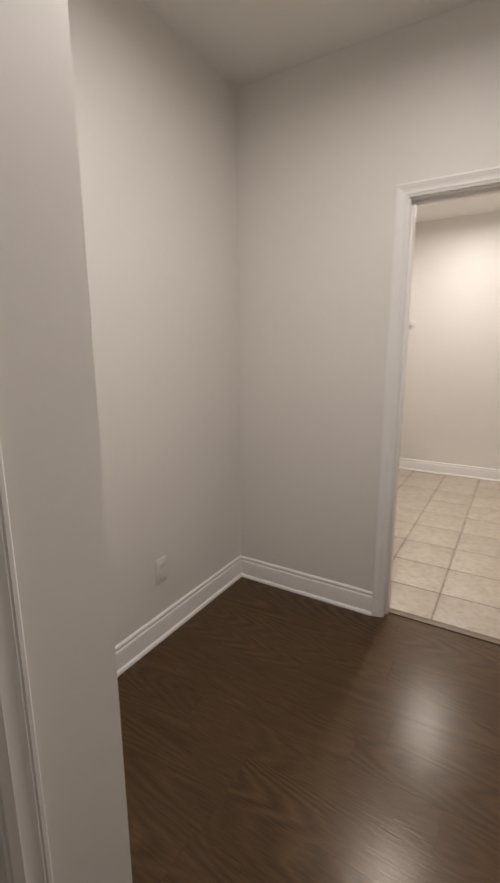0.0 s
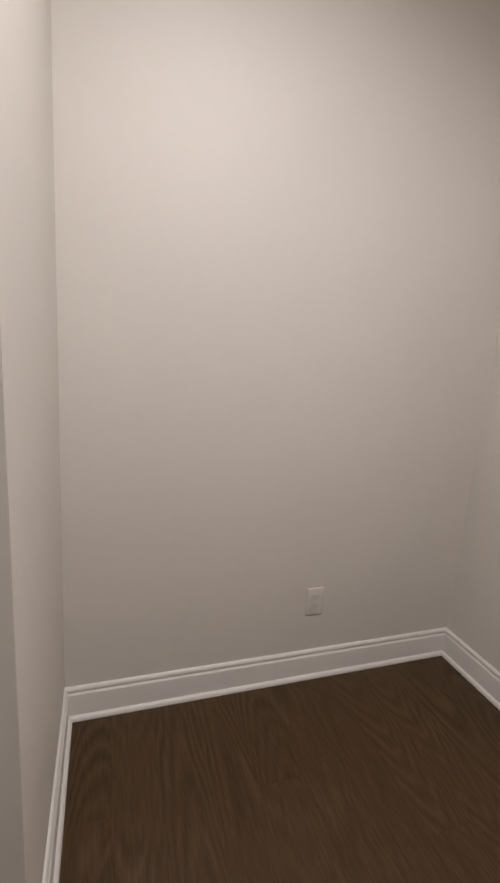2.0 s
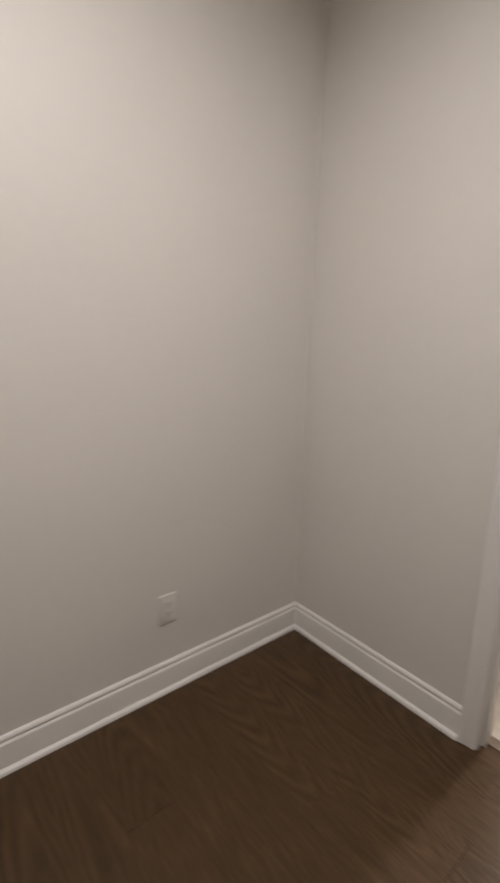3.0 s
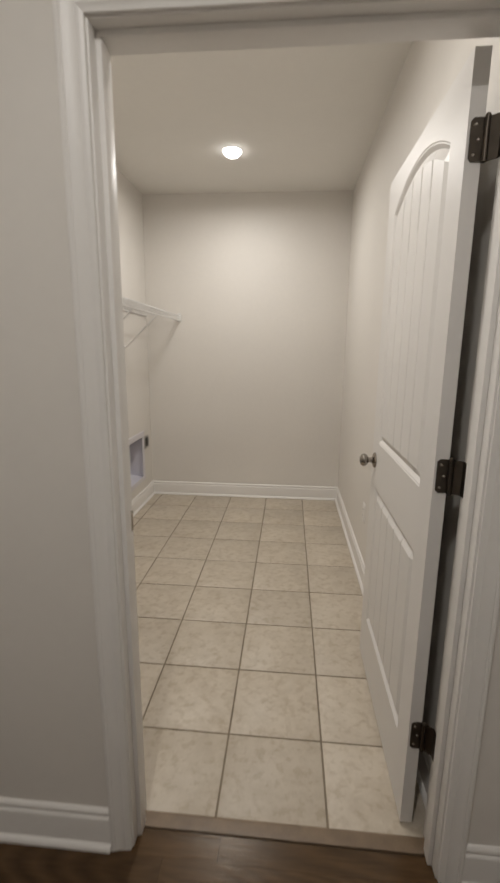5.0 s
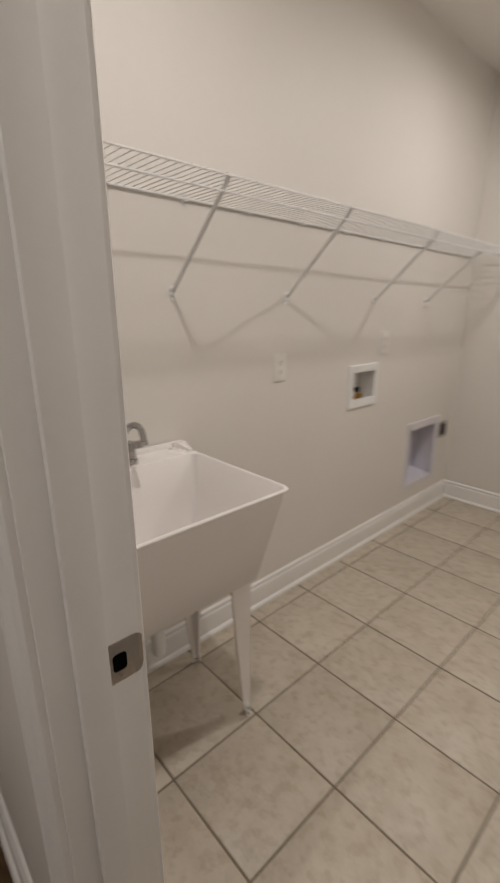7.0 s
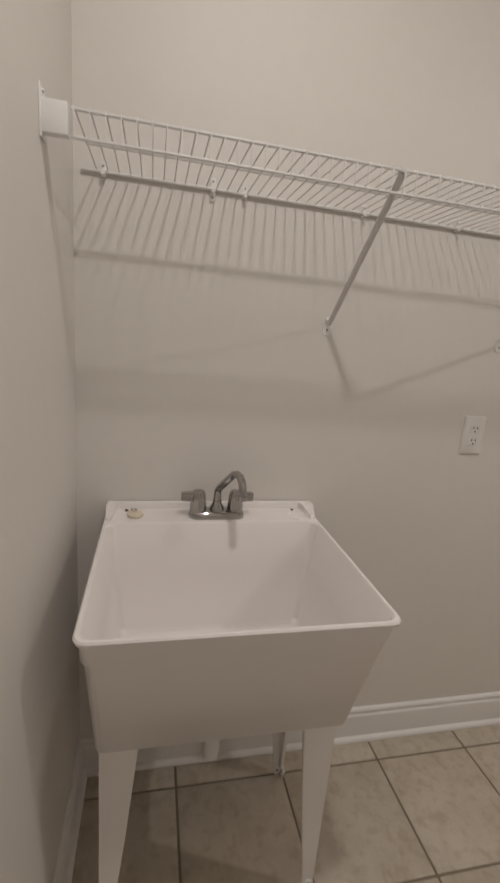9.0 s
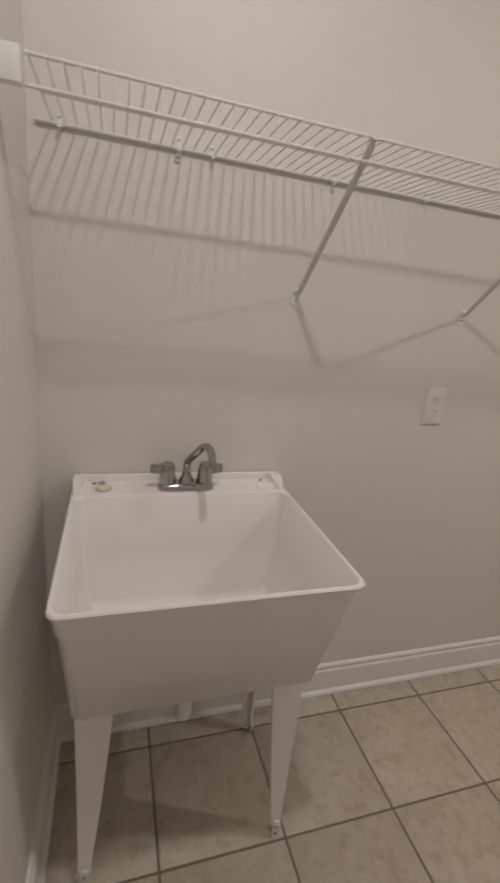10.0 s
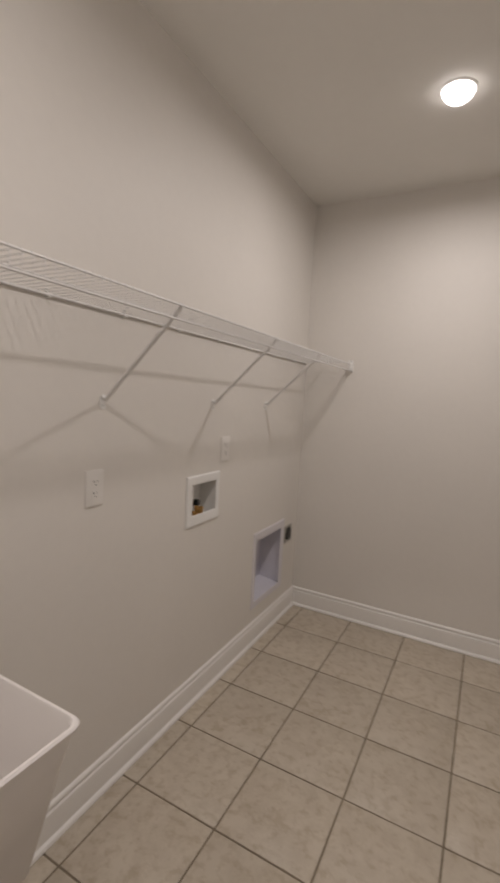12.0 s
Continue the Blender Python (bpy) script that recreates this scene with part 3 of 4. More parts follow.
# ---- outlets ----
def outlet(x, y, z, size=(0.076, 0.122), skin=OUTLET, slots=SLOT):
    """A duplex outlet on a wall that faces +x."""
    t = thing("wall_outlet", (x, y, z), "white duplex wall outlet with a flat cover plate", "outlet", "wall outlets")
    w, h = size[0] / 2, size[1] / 2
    bm = bmesh.new()
    loft(bm, [[(x, y + u, z + v) for u, v, _ in rounded(-w, w, -h, h, 0, 0.003, 2)], [(x + 0.0035, y + u, z + v) for u, v, _ in rounded(-w, w, -h, h, 0, 0.003, 2)], [(x + 0.0062, y + u, z + v) for u, v, _ in rounded(-w + 0.005, w - 0.005, -h + 0.005, h - 0.005, 0, 0.003, 2)]], True, True)
    part("cover_plate", bm, skin, t)
    for s in (-1, 1):
        cz = z + s * 0.0195
        bm = bmesh.new()
        loft(bm, [[(x + d, y + u, cz + v) for u, v, _ in rounded(-0.0165, 0.0165, -0.0135, 0.0135, 0, 0.009, 4)] for d in (0.004, 0.0078)], True, True)
        face = part("receptacle", bm, skin, t)
        for u, hh in ((-0.0065, 0.0040), (0.0065, 0.0034)):
            bm = bmesh.new()
            box(bm, x + 0.0070, x + 0.0081, y + u - 0.0011, y + u + 0.0011, cz + 0.001, cz + 0.001 + 2 * hh)
            part("slot", bm, slots, face)
        bm = bmesh.new()
        lathe(bm, [(0, 0.0082), (0.0024, 0.0082), (0.0024, 0.0070)], Matrix.Translation((x, y, cz - 0.0065)) @ Matrix.Rotation(radians(90), 4, "Y"), 10)
        part("ground_hole", bm, slots, face)
    bm = bmesh.new()
    lathe(bm, [(0, 0.0074), (0.002, 0.0072), (0.003, 0.0060)], Matrix.Translation((x, y, z)) @ Matrix.Rotation(radians(90), 4, "Y"), 10)
    part("screw", bm, skin, t)
    return t


o = outlet(0.0, -1.836, 1.133)
copy_thing(o, pose(0.0, -1.018, 1.198))
outlet(0.0, -3.850, 0.356, skin=OUTLET_HALL, slots=SLOT_PALE)
copy_thing(o, pose(EAST, -1.435, 0.415, 0, 0, 180))


# ---- washer supply box ----
def recess(t, name, ya, yb, za, zb, depth, material, slope=0.0, wall=0.004):
    """An open-fronted box set back into the west wall."""
    bm = bmesh.new()
    o_, i_ = (ya, yb, za, zb), (ya + wall, yb - wall, za + wall, zb - wall)

    def ring(r, x, lift=0.0):
        return [(x, r[0], r[2] + lift), (x, r[1], r[2] + lift), (x, r[1], r[3]), (x, r[0], r[3])]

    loft(bm, [ring(o_, 0.0), ring(o_, -depth), ring(i_, -depth + 0.003, slope), ring(i_, 0.001)], False, False)
    bm.faces.ensure_lookup_table()
    bm.faces.new([bm.verts.new(p) for p in ring(i_, -depth + 0.003, slope)])
    bm.faces.new([bm.verts.new(p) for p in ring(o_, -depth)])
    bmesh.ops.remove_doubles(bm, verts=bm.verts, dist=1e-5)
    return part(name, bm, material, t, smooth=False)


def face_frame(t, outer, inner, proud, material):
    bm = bmesh.new()

    def ring(r, x):
        return [(x, r[0], r[2]), (x, r[1], r[2]), (x, r[1], r[3]), (x, r[0], r[3])]

    def grow(r, d):
        return (r[0] - d, r[1] + d, r[2] - d, r[3] + d)

    loft(bm, [ring(inner, 0.0005), ring(inner, proud - 0.002), ring(grow(inner, 0.003), proud), ring(grow(outer, -0.004), proud), ring(outer, proud - 0.004), ring(outer, 0.0005), ring(inner, 0.0005)])
    bmesh.ops.remove_doubles(bm, verts=bm.verts, dist=1e-5)
    return part("face_frame", bm, material, t)


wb = thing("washer_outlet_box", (0.0, -1.19, 0.89), "white recessed washing machine supply box with brass valves", "outlet box")
recess(wb, "recessed_box", *BOX_W, 0.095, PLASTIC)
face_frame(wb, (-1.324, -1.062, 0.868, 1.097), (BOX_W[0] + 0.018, BOX_W[1] - 0.014, BOX_W[2] + 0.026, BOX_W[3] - 0.022), 0.009, PLASTIC)
for vy, hm, kind in ((-1.236, RED, "hot"), (-1.184, BLACK, "cold")):
    bm = bmesh.new()
    lathe(bm, [(0.0, 0.0), (0.013, 0.0), (0.013, 0.012), (0.009, 0.014), (0.009, 0.034), (0.011, 0.036), (0.011, 0.048), (0, 0.050)], Matrix.Translation((-0.040, vy, BOX_W[2] + 0.003)), 16)
    lathe(bm, [(0.0, 0.0), (0.008, 0.0), (0.008, 0.012), (0.0105, 0.013), (0.0105, 0.026), (0.0, 0.026)], Matrix.Translation((-0.040, vy, BOX_W[2] + 0.028)) @ Matrix.Rotation(radians(90), 4, "Y"), 16)
    v = part("valve", bm, BRASS, wb, "brass hose valve")
    bm = bmesh.new()
    box(bm, -0.052, -0.028, vy - 0.011, vy + 0.011, BOX_W[2] + 0.053, BOX_W[2] + 0.080, 0.004)
    part("handle", bm, hm, v)
bm = bmesh.new()
lathe(bm, [(0.0, 0.0), (0.010, 0.0), (0.010, 0.026), (0.013, 0.027), (0.012, 0.036), (0, 0.037)], Matrix.Translation((-0.040, -1.146, BOX_W[2] + 0.003)), 16)
part("drain_cap", bm, BRASS, wb, "brass fitting")

# ---- dryer vent box and dryer outlet ----
db = thing("dryer_vent_box", (0.0, -0.437, 0.238), "white framed recessed dryer vent box with lilac metal lining", "vent box")
recess(db, "recessed_box", *BOX_D, 0.150, LILAC, slope=0.02)
face_frame(db, (-0.652, -0.226, 0.214, 0.673), (BOX_D[0] + 0.012, BOX_D[1] - 0.030, BOX_D[2] + 0.016, BOX_D[3] - 0.030), 0.006, LINER)
dk = thing("dryer_outlet", (0.0, -0.155, 0.555), "black dryer power outlet with a steel cover plate", "outlet")
bm = bmesh.new()
box(bm, 0.0, 0.005, -0.212, -0.098, 0.497, 0.612, 0.002)
part("cover_plate", bm, STEEL, dk)
bm = bmesh.new()
loft(bm, [[(d, -0.155 + u, 0.555 + v) for u, v, _ in rounded(-0.033, 0.033, -0.040, 0.040, 0, 0.017, 5)] for d in (0.003, 0.011)], True, True)
rec = part("receptacle", bm, BLACK, dk)
for dy, dz in ((-0.013, 0.004), (0.013, 0.004), (0.0, -0.013)):
    bm = bmesh.new()
    box(bm, 0.0105, 0.0122, -0.155 + dy - 0.002, -0.155 + dy + 0.002, 0.555 + dz - 0.006, 0.555 + dz + 0.006)
    part("slot", bm, SLOT, rec)

# ---- wire shelf ----
SH_X, DROP = 0.310, 0.042
S0, S1 = -2.974, -0.028


def shelf_z(y):
    """Height of the shelf, which leans a little down towards the end wall."""
    return 1.709 - 0.0085 * (y + 1.2)


shelf = thing("wire_shelf", (0.16, -1.5, 1.70), "white vinyl-coated wire shelf mounted along the wall", "shelf")


def rail(x, dz, r, nm, start=S0):
    bm = bmesh.new()
    tube(bm, [(x, y, shelf_z(y) + dz) for y in (start, (S0 + S1) / 2, S1)], r, 10)
    part(nm, bm, WIRE, shelf)


rail(SH_X, 0.0, 0.0030, "front_rail")
rail(SH_X, -DROP, 0.0031, "lip_rail")
rail(0.0060, 0.0, 0.0043, "back_rail", -3.003)
rail(0.153, 0.0055, 0.0030, "middle_rail")

wire_bm = bmesh.new()
tube(wire_bm, [(0.010, 0, 0.0040), (0.16, 0, 0.0040), (SH_X - 0.003, 0, 0.0040), (SH_X + 0.0015, 0, 0.0036), (SH_X + 0.0034, 0, 0.0005), (SH_X + 0.0036, 0, -DROP - 0.002)], [0.0015, 0.0015, 0.0015, 0.0014, 0.0011, 0.0011], 6)
wire_mesh = mesh_of("cross_wire", wire_bm, WIRE)
for k in range(int((S1 - S0) / 0.0254) + 1):
    wy = S0 + 0.004 + 0.0254 * k
    w = new("cross_wire", wire_mesh)
    w.parent = shelf
    w.location = Vector((0, wy, shelf_z(wy))) - shelf.location

for yy in (-2.955, -2.70, -2.62, -2.30, -2.02, -1.72, -1.42, -1.12, -0.82, -0.52, -0.22):
    zz = shelf_z(yy)
    bm = bmesh.new()
    if yy != -2.70:
        box(bm, 0.0, 0.005, yy - 0.0055, yy + 0.0055, zz - 0.010, zz + 0.020, 0.002)
    box(bm, 0.004, 0.019, yy - 0.0045, yy + 0.0045, zz - 0.009, zz - 0.004, 0.0015)
    if yy == -2.70:
        box(bm, 0.0, 0.005, yy - 0.0065, yy + 0.0065, zz - 0.026, zz + 0.026, 0.002)
    clip = part("wall_clip", bm, PLASTIC, shelf, "small white wall clip")
    for dz in ((0.014,) if yy != -2.70 else (0.018, -0.018)):
        bm = bmesh.new()
        lathe(bm, [(0, 0.0075), (0.0026, 0.007), (0.0034, 0.004)], Matrix.Translation((0, yy, zz + dz)) @ Matrix.Rotation(radians(90), 4, "Y"), 8)
        part("screw", bm, STEEL, clip)


def shelf_bracket(y, fz):
    t = thing("shelf_bracket", (0.0, y, fz), "white steel diagonal strut under the wire shelf", "bracket", "shelf brackets")
    top = shelf_z(y)
    a, b = Vector((0.010, y, fz + 0.005)), Vector((SH_X - 0.002, y, top - 0.004))
    d = (b - a).normalized()
    up = Vector((0, 1, 0)).cross(d)
    bm = bmesh.new()
    prof = [(0.0076 * math.cos(a), 0.0034 + 0.0058 * math.sin(a)) for a in (2 * math.pi * k / 12 for k in range(12))]
    loft(bm, [[p + Vector((0, u, 0)) + up * v for u, v in prof] for p in (a, a + d * 0.02, b - d * 0.032)] + [[b + Vector((0, u * 1.15, 0)) + up * (v * 0.45) for u, v in prof]], True, True)
    part("strut", bm, BRACKET, t)
    bm = bmesh.new()
    loft(bm, [[(x, y + u, fz + v) for u, v, _ in rounded(-0.0125, 0.0125, -0.027, 0.012, 0, 0.008, 3)] for x in (0.0, 0.003)], True, True)
    tube(bm, [(0.001, y, fz + 0.008), (0.010, y, fz + 0.015)], 0.0085, 10)
    foot = part("foot_plate", bm, PLASTIC, t)
    bm = bmesh.new()
    lathe(bm, [(0, 0.0058), (0.0024, 0.0054), (0.0036, 0.003)], Matrix.Translation((0, y, fz - 0.014)) @ Matrix.Rotation(radians(90), 4, "Y"), 10)
    part("screw", bm, STEEL, foot)
    bm = bmesh.new()
    box(bm, SH_X - 0.007, SH_X + 0.0035, y - 0.007, y + 0.010, top - 0.004, top + 0.0062, 0.002)
    part("hook", bm, BRACKET, t)
    return t


for yy, fz in ((-2.364, 1.429), (-1.806, 1.421), (-1.146, 1.416), (-0.600, 1.414)):
    shelf_bracket(yy, fz)


def end_bracket(y, sign):
    """The moulded socket that holds the shelf's lip at an end wall; sign: the way into the room."""
    zz = shelf_z(y)
    t = thing("shelf_end_bracket", (SH_X, y, zz), "white plastic end socket of the wire shelf", "bracket", "shelf end brackets")
    bm = bmesh.new()
    box(bm, SH_X - 0.020, SH_X + 0.012, *sorted((y, y + sign * 0.004)), zz - DROP - 0.010, zz + 0.026, 0.0018)
    part("wall_plate", bm, PLASTIC, t)
    bm = bmesh.new()
    reach = 0.044 if sign > 0 else 0.034
    box(bm, SH_X - 0.012, SH_X + 0.009, *sorted((y + sign * 0.003, y + sign * reach)), zz - DROP - 0.002, zz + 0.006, 0.003)
    part("socket", bm, PLASTIC, t)
    bm = bmesh.new()
    lathe(bm, [(0, 0.006), (0.003, 0.0055), (0.004, 0.003)], Matrix.Translation((SH_X - 0.002, y, zz + 0.018)) @ Matrix.Rotation(radians(-90 * sign), 4, "X"), 10)
    part("screw", bm, STEEL, t)


end_bracket(SOUTH, 1)
end_bracket(0.0, -1)

# ---- laundry tub ----
X0, X1, Y0, Y1, RIM = 0.016, 0.566, -2.944, -2.365, 0.896
sink = thing("laundry_sink", (0.28, -2.66, 0.0), "white moulded plastic utility sink standing on four legs", "sink")
BZ = 0.555
bm = bmesh.new()
outer = [
    rounded(X0, X1 - 0.003, Y0 + 0.003, Y1 - 0.003, RIM, 0.022),
    rounded(X0 - 0.001, X1, Y0, Y1, RIM - 0.004, 0.024),
    rounded(X0, X1 - 0.002, Y0 + 0.002, Y1 - 0.002, RIM - 0.012, 0.024),
    rounded(X0 + 0.012, X1 - 0.008, Y0 + 0.008, Y1 - 0.008, RIM - 0.016, 0.022),
    rounded(X0 + 0.014, X1 - 0.019, Y0 + 0.009, Y1 - 0.011, RIM - 0.058, 0.022),
    rounded(X0 + 0.018, X1 - 0.0215, Y0 + 0.014, Y1 - 0.013, RIM - 0.064, 0.022),
    rounded(X0 + 0.045, 0.462, Y0 + 0.022, Y1 - 0.022, BZ + 0.012, 0.022),
    rounded(X0 + 0.055, 0.448, Y0 + 0.032, Y1 - 0.030, BZ, 0.020),
]
inner = [
    rounded(0.112, X1 - 0.0075, Y0 + 0.0085, Y1 - 0.0085, RIM, 0.024),
    rounded(0.115, X1 - 0.0105, Y0 + 0.0115, Y1 - 0.0115, RIM - 0.004, 0.026),
    rounded(0.132, X1 - 0.050, Y0 + 0.027, Y1 - 0.027, RIM - 0.130, 0.020),
    rounded(0.147, 0.464, Y0 + 0.045, Y1 - 0.045, BZ + 0.060, 0.018),
    rounded(0.156, 0.452, Y0 + 0.053, Y1 - 0.053, BZ + 0.049, 0.020),
    rounded(0.240, 0.330, -2.71, -2.61, BZ + 0.040, 0.030),
]
loft(bm, outer[::-1] + inner, True, True)
tub = part("tub", bm, TUB, sink)
# raised rear ledge with chamfered ends
bm = bmesh.new()
led = [(0.004, Y0 + 0.004), (0.004, Y1 + 0.006), (0.040, Y1 + 0.006), (0.098, Y1 - 0.008), (0.098, Y1 - 0.020), (0.036, Y1 - 0.026), (0.018, Y1 - 0.034), (0.018, Y0 + 0.034), (0.036, Y0 + 0.026), (0.098, Y0 + 0.018), (0.098, Y0 + 0.006), (0.040, Y0 + 0.001)]
heights = [0.0, 0.0, 0.0, 0.012, 0.012, 0.0, 0.0, 0.0, 0.0, 0.012, 0.012, 0.0]
loft(bm, [[(x, y, RIM - 0.010) for x, y in led], [(x, y, RIM + 0.016 - h) for (x, y), h in zip(led, heights)], [(x + (0.003 if x < 0.01 else -0.002), y, RIM + 0.019 - h) for (x, y), h in zip(led, heights)]], True, True)
part("rear_ledge", bm, TUB, sink)
# bolt holes are dark discs on the ledge, their shade drawn as colour
for yy, hole in ((-2.890, 0.0058), (-2.420, 0.0046)):
    bm = bmesh.new()
    lathe(bm, [(0, 0.0012), (hole, 0.0012), (hole, 0.0)], Matrix.Translation((0.029, yy, RIM)), 12)
    part("bolt_hole", bm, SLOT, sink)
bm = bmesh.new()
lathe(bm, [(0.0, 0.003), (0.018, 0.002), (0.026, 0.0035), (0.030, 0.001)], Matrix.Translation((0.285, -2.66, BZ + 0.040)), 24)
part("drain_flange", bm, STEEL, sink)
bm = bmesh.new()
lathe(bm, [(0.030, BZ + 0.002), (0.032, BZ - 0.030), (0.024, BZ - 0.034), (0.022, 0.345), (0.019, 0.328), (0.0, 0.327)], Matrix.Translation((0.285, -2.66, 0)), 20)
part("drain_tailpiece", bm, PLASTIC, sink, "white plastic drain stub")


def sink_leg(cx, cy, sx, sy):
    """A tapered moulded leg; sx, sy point out from the tub's middle."""
    bm = bmesh.new()

    def section(z, w, th, ox, oy):
        # angle section: a front web and a side web meeting at the outer corner
        px, py = cx + ox * sx, cy + oy * sy
        pts = [(0, 0), (0, -w * sy), (-th * sx, -w * sy), (-th * sx, -th * sy), (-w * 0.8 * sx, -th * sy), (-w * 0.8 * sx, 0)]
        return [(px + a, py + b, z) for a, b in pts]

    loft(bm, [section(BZ + 0.03, 0.082, 0.012, 0.018, 0.012), section(BZ - 0.02, 0.078, 0.011, 0.016, 0.011), section(0.30, 0.055, 0.010, 0.013, 0.011), section(0.080, 0.031, 0.009, 0.010, 0.012), section(0.040, 0.028, 0.009, 0.010, 0.012)], True, True)
    bmesh.ops.bevel(bm, geom=[e for e in bm.edges if abs(e.verts[0].co.z - e.verts[1].co.z) > 0.01], offset=0.0022, segments=2, affect="EDGES")
    leg = part("leg", bm, TUB, sink)
    px, py = cx + 0.010 * sx, cy + 0.012 * sy - 0.013 * sy
    bm = bmesh.new()
    loft(bm, [[(x, py + u, 0.034 + v) for u, v, _ in rounded(-0.0095, 0.0095, -0.0335, 0.028, 0, 0.009, 5)] for x in (px + 0.0005, px + 0.0045)], True, True)
    part("levelling_foot", bm, PLASTIC, leg, "white adjustable foot tab")
    # the same tab on the leg's outer side
    bm = bmesh.new()
    oy = cy + 0.012 * sy
    loft(bm, [[(px - 0.014 * sx + u, y, 0.034 + v) for u, v, _ in rounded(-0.007, 0.007, -0.033, 0.012, 0, 0.0065, 5)] for y in (oy, oy + 0.004 * sy)], True, True)
    lathe(bm, [(0.0, 0.006), (0.005, 0.005), (0.006, 0.0)], Matrix.Translation((px - 0.014 * sx, oy + 0.004 * sy, 0.020)) @ Matrix.Rotation(radians(-90 * sy), 4, "X"), 12)
    part("levelling_foot", bm, PLASTIC, leg, "white adjustable foot tab")
    for zz, mt in ((0.042, STEEL), (0.018, SLOT)):
        bm = bmesh.new()
        rs = 1.0 if mt is STEEL else 0.62
        lathe(bm, [(0, 0.0022 * rs), (0.0042 * rs, 0.0018 * rs), (0.0055 * rs, 0.0)], Matrix.Translation((px + 0.0045, py, zz)) @ Matrix.Rotation(radians(90), 4, "Y"), 12)
        part("screw" if mt is STEEL else "screw_slot", bm, mt, leg)


sink_leg(0.418, -2.905, 1, -1)
sink_leg(0.418, -2.411, 1, 1)
sink_leg(0.105, -2.905, -1, -1)
sink_leg(0.105, -2.400, -1, 1)

# ---- tap ----
tap = thing("faucet", (0.070, -2.650, RIM), "polished chrome two-handle faucet with a swivel spout", "faucet")
bm = bmesh.new()
loft(bm, [rounded(0.042, 0.098, -2.726, -2.574, RIM + z, 0.026, 6) if ins == 0 else rounded(0.042 + ins, 0.098 - ins, -2.726 + ins, -2.574 - ins, RIM + z, 0.026 - ins, 6) for z, ins in ((0.0, 0), (0.010, 0), (0.016, 0.003), (0.019, 0.008))], True, True)
part("base_plate", bm, CHROME, tap)
for sy in (-1, 1):
    hy = -2.650 + sy * 0.051
    bm = bmesh.new()
    # fluted body, a little narrower towards the cap
    rings = []
    for rad, z, flute in ((0.0215, 0.017, 0.0), (0.0225, 0.021, 0.02), (0.0222, 0.034, 0.09), (0.0198, 0.058, 0.09), (0.0175, 0.068, 0.05), (0.0150, 0.0725, 0.0), (0.0080, 0.0745, 0.0)):
        rings.append([(0.070 + r * math.cos(t), hy + r * math.sin(t), RIM + z) for t, r in ((2 * math.pi * k / 48, rad * (1 - flute * (0.5 - 0.5 * math.cos(8 * 2 * math.pi * k / 48)))) for k in range(48))])
    loft(bm, rings, True, True)
    handle = part("handle", bm, CHROME, tap)
    bm = bmesh.new()
    loft(bm, [[(0.070 + 0.0105 * (1 if k in (1, 2) else -1), hy + sy * 0.012, RIM + 0.045 + (0.024 if k in (2, 3) else 0.0)) for k in range(4)],
              [(0.074 + 0.008 * (1 if k in (1, 2) else -1), hy + sy * 0.047, RIM + 0.047 + (0.022 if k in (2, 3) else 0.0)) for k in range(4)]], True, True)
    bmesh.ops.bevel(bm, geom=bm.edges[:], offset=0.002, segments=2, affect="EDGES")
    part("lever", bm, CHROME, handle)
bm = bmesh.new()
lathe(bm, [(0.020, 0.017), (0.019, 0.028), (0.015, 0.034), (0.0125, 0.038), (0.0125, 0.046), (0.0, 0.047)], Matrix.Translation((0.070, -2.650, RIM)), 20)
part("spout_collar", bm, CHROME, tap)
bm = bmesh.new()
sd = Vector((0.93, 0.36, 0)).normalized()
pts = []
for s, z in ((0.0, 0.040), (0.0, 0.066), (0.002, 0.075), (0.008, 0.083), (0.036, 0.108), (0.064, 0.132), (0.077, 0.142), (0.092, 0.147), (0.106, 0.144), (0.116, 0.134), (0.122, 0.118), (0.124, 0.098)):
    pts.append(Vector((0.070, -2.650, RIM + z)) + sd * s)
tube(bm, pts, [0.0105, 0.0105, 0.0104, 0.0102, 0.010, 0.0098, 0.0098, 0.0098, 0.0098, 0.0098, 0.0098, 0.0098], 16)
tube(bm, [pts[-1] + Vector((0, 0, 0.004)), pts[-1] + Vector((0, 0, -0.008))], 0.0115, 16)
part("spout", bm, CHROME, tap)

# ---- stopper ----
st = thing("sink_stopper", (0.066, -2.866, RIM), "cream rubber sink stopper lying on the sink ledge", "stopper")
bm = bmesh.new()
lathe(bm, [(0, 0.0), (0.019, 0.0), (0.0212, 0.002), (0.0212, 0.0070), (0.0195, 0.0088), (0.012, 0.0090), (0.009, 0.0078), (0, 0.0076)], Matrix.Translation((0.066, -2.866, RIM + 0.0005)), 24)
part("plug", bm, RUBBER, st)
bm = bmesh.new()
tube(bm, [Vector((0.058, -2.870, RIM + 0.0145)) + Vector((0.005 * math.sin(a), 0.0070 * math.cos(a), 0.005 * math.sin(a))) for a in (2 * math.pi * k / 14 for k in range(15))], 0.0016, 6)
part("ring", bm, STEEL, st)

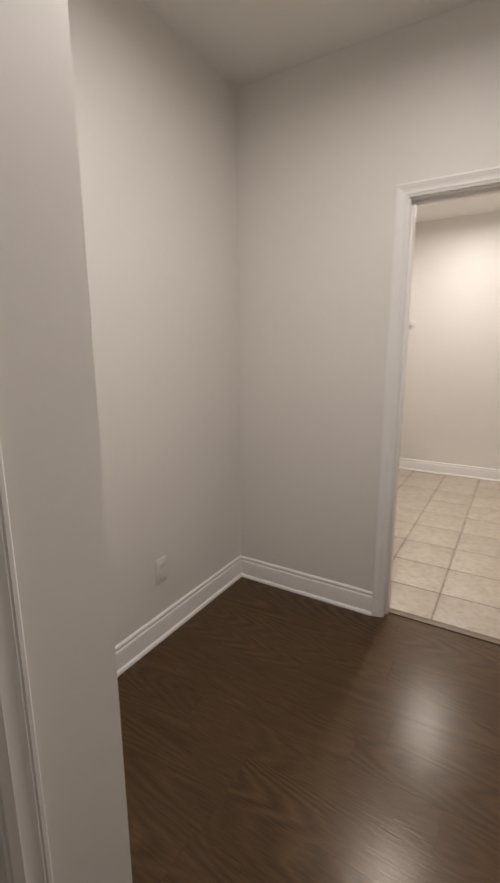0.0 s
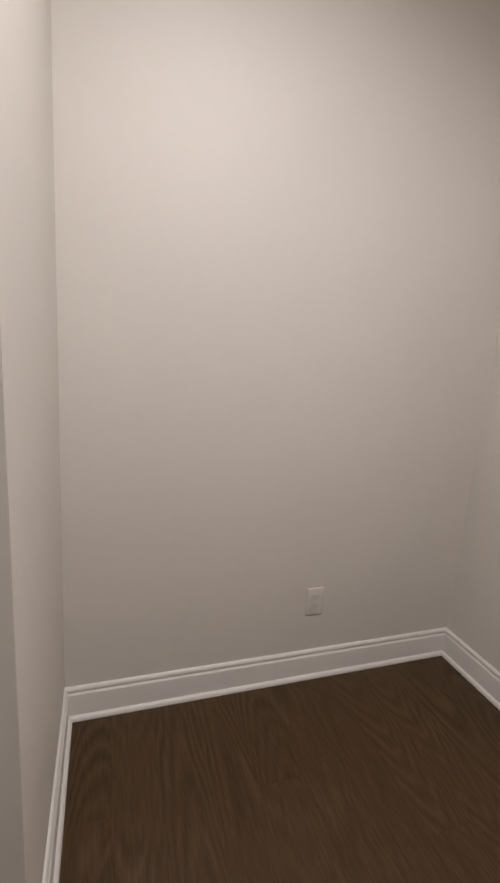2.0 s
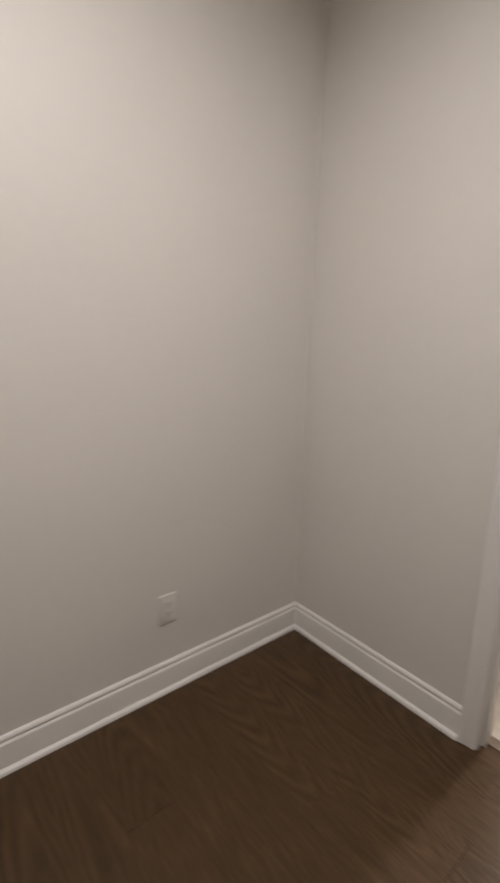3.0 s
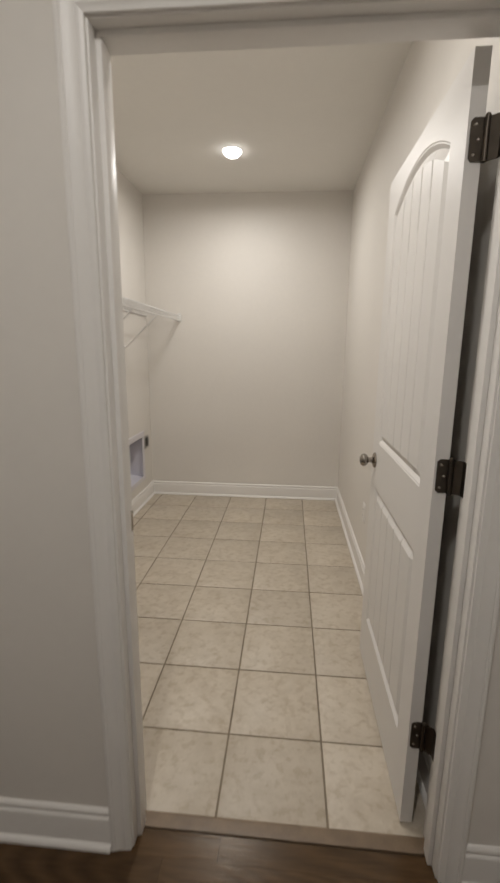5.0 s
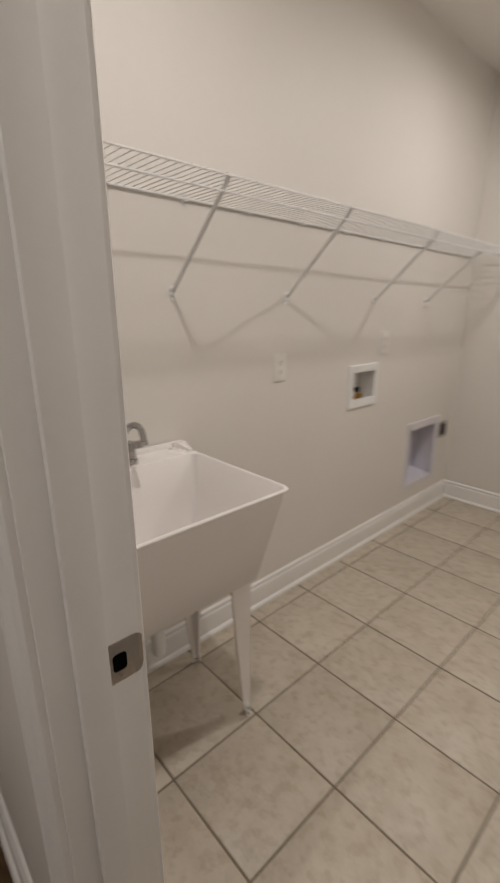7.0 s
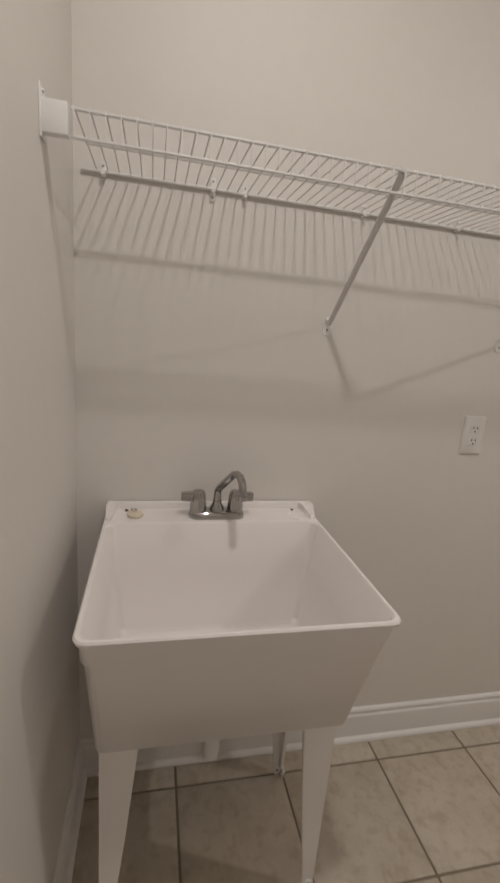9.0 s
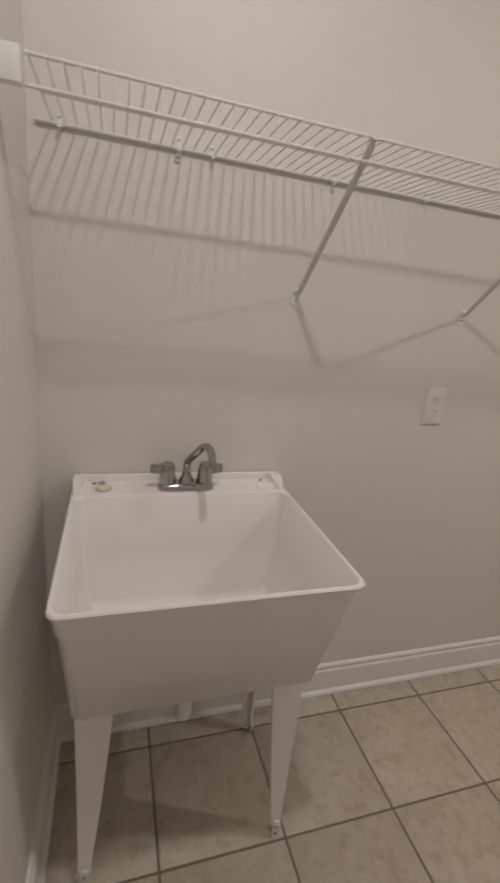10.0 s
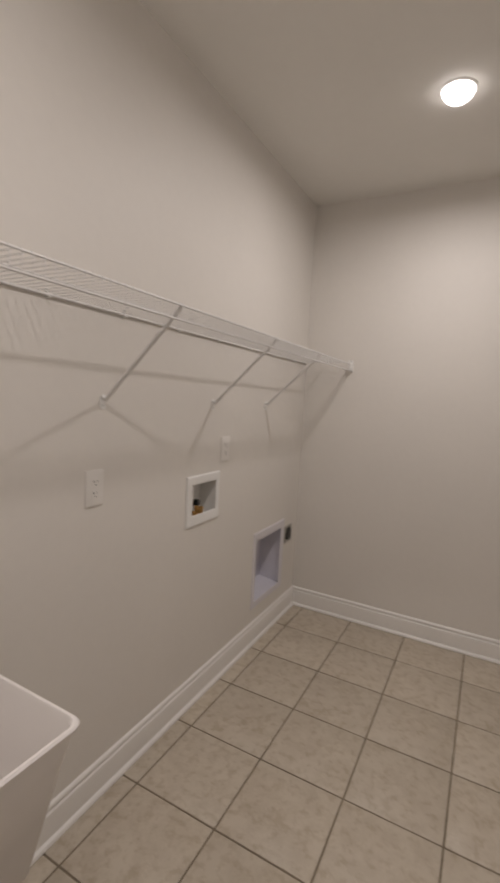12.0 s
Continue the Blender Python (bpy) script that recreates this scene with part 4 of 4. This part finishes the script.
# ---- floors ----
TILE_P, GAP = 0.344, 0.0074
bm = bmesh.new()
box(bm, -0.02, EAST + 0.02, -3.046, 0.02, -0.06, -0.003)
tile_floor = structure("floor_laundry", bm, GROUT, "beige ceramic tile floor with brown grout joints", "floor")
xs = [0.0] + [0.095 + TILE_P * k for k in range(5)] + [EAST]
ys_ = [0.0] + [-0.317 - TILE_P * k for k in range(8)] + [-3.044]
tile_meshes = {}
for a, b in zip(xs, xs[1:]):
    for c, d in zip(ys_, ys_[1:]):
        w, h = round(b - a - GAP, 4), round(c - d - GAP, 4)
        if (w, h) not in tile_meshes:
            bm = bmesh.new()
            loft(bm, [rounded(-w / 2, w / 2, -h / 2, h / 2, -0.006, 0.002, 1), rounded(-w / 2, w / 2, -h / 2, h / 2, -0.0016, 0.002, 1), rounded(-w / 2 + 0.0025, w / 2 - 0.0025, -h / 2 + 0.0025, h / 2 - 0.0025, 0.0, 0.003, 1)], False, True)
            tile_meshes[(w, h)] = mesh_of("tile", bm, TILE)
        t = new("tile", tile_meshes[(w, h)])
        t.parent = tile_floor
        t.location = ((a + b) / 2, (c + d) / 2, random.uniform(-0.0004, 0.0004))

bm = bmesh.new()
box(bm, -0.02, HALL_E + 0.02, HALL_END - 0.02, -3.046, -0.06, -0.004)
wood_floor = structure("floor_hall", bm, SUBFLOOR, "dark brown stained oak plank floor", "floor")
bm = bmesh.new()
loft(bm, [[(x, -3.032, -0.002), (x, -3.032, 0.0025), (x, -3.0345, 0.0055), (x, -3.041, 0.0074), (x, -3.072, 0.0075), (x, -3.0795, 0.005), (x, -3.0795, -0.004)] for x in (DOOR_L + 0.0005, DOOR_R - 0.0005)], True, True)
part("threshold_strip", bm, STRIP, wood_floor, "dark wooden threshold strip in the doorway")
edges = [-3.083, -3.155] + [-3.155 - 0.1506 * k for k in range(1, 33)]
JOINTS = {0: [1.152], 3: [1.037, 1.362], 5: [1.118], 7: [0.42, 1.331]}
for i, (c, d) in enumerate(zip(edges, edges[1:])):
    if d < HALL_END:
        break
    left = 0.0 if c > NOOK else HALL_W
    cuts = sorted(JOINTS.get(i, [])) or [left + random.uniform(0.25, 1.05)]
    while cuts[-1] < HALL_E - 0.7:
        cuts.append(cuts[-1] + random.uniform(0.5, 1.3))
    stops = [left] + [q for q in cuts if left + 0.1 < q < HALL_E - 0.1] + [HALL_E]
    for a, b in zip(stops, stops[1:]):
        w, h = b - a - (0.0009 if i in JOINTS else 0.0002), c - d - 0.0001
        bm = bmesh.new()
        loft(bm, [[(u, v, z) for u, v in ((-w / 2 + e, -h / 2 + e), (w / 2 - e, -h / 2 + e), (w / 2 - e, h / 2 - e), (-w / 2 + e, h / 2 - e))] for z, e in ((-0.006, 0), (-0.0012, 0), (0.0, 0.0001))], False, True)
        pl = new("plank", mesh_of("plank", bm, WOOD, False))
        pl.parent = wood_floor
        pl.location = ((a + b) / 2, (c + d) / 2, 0)
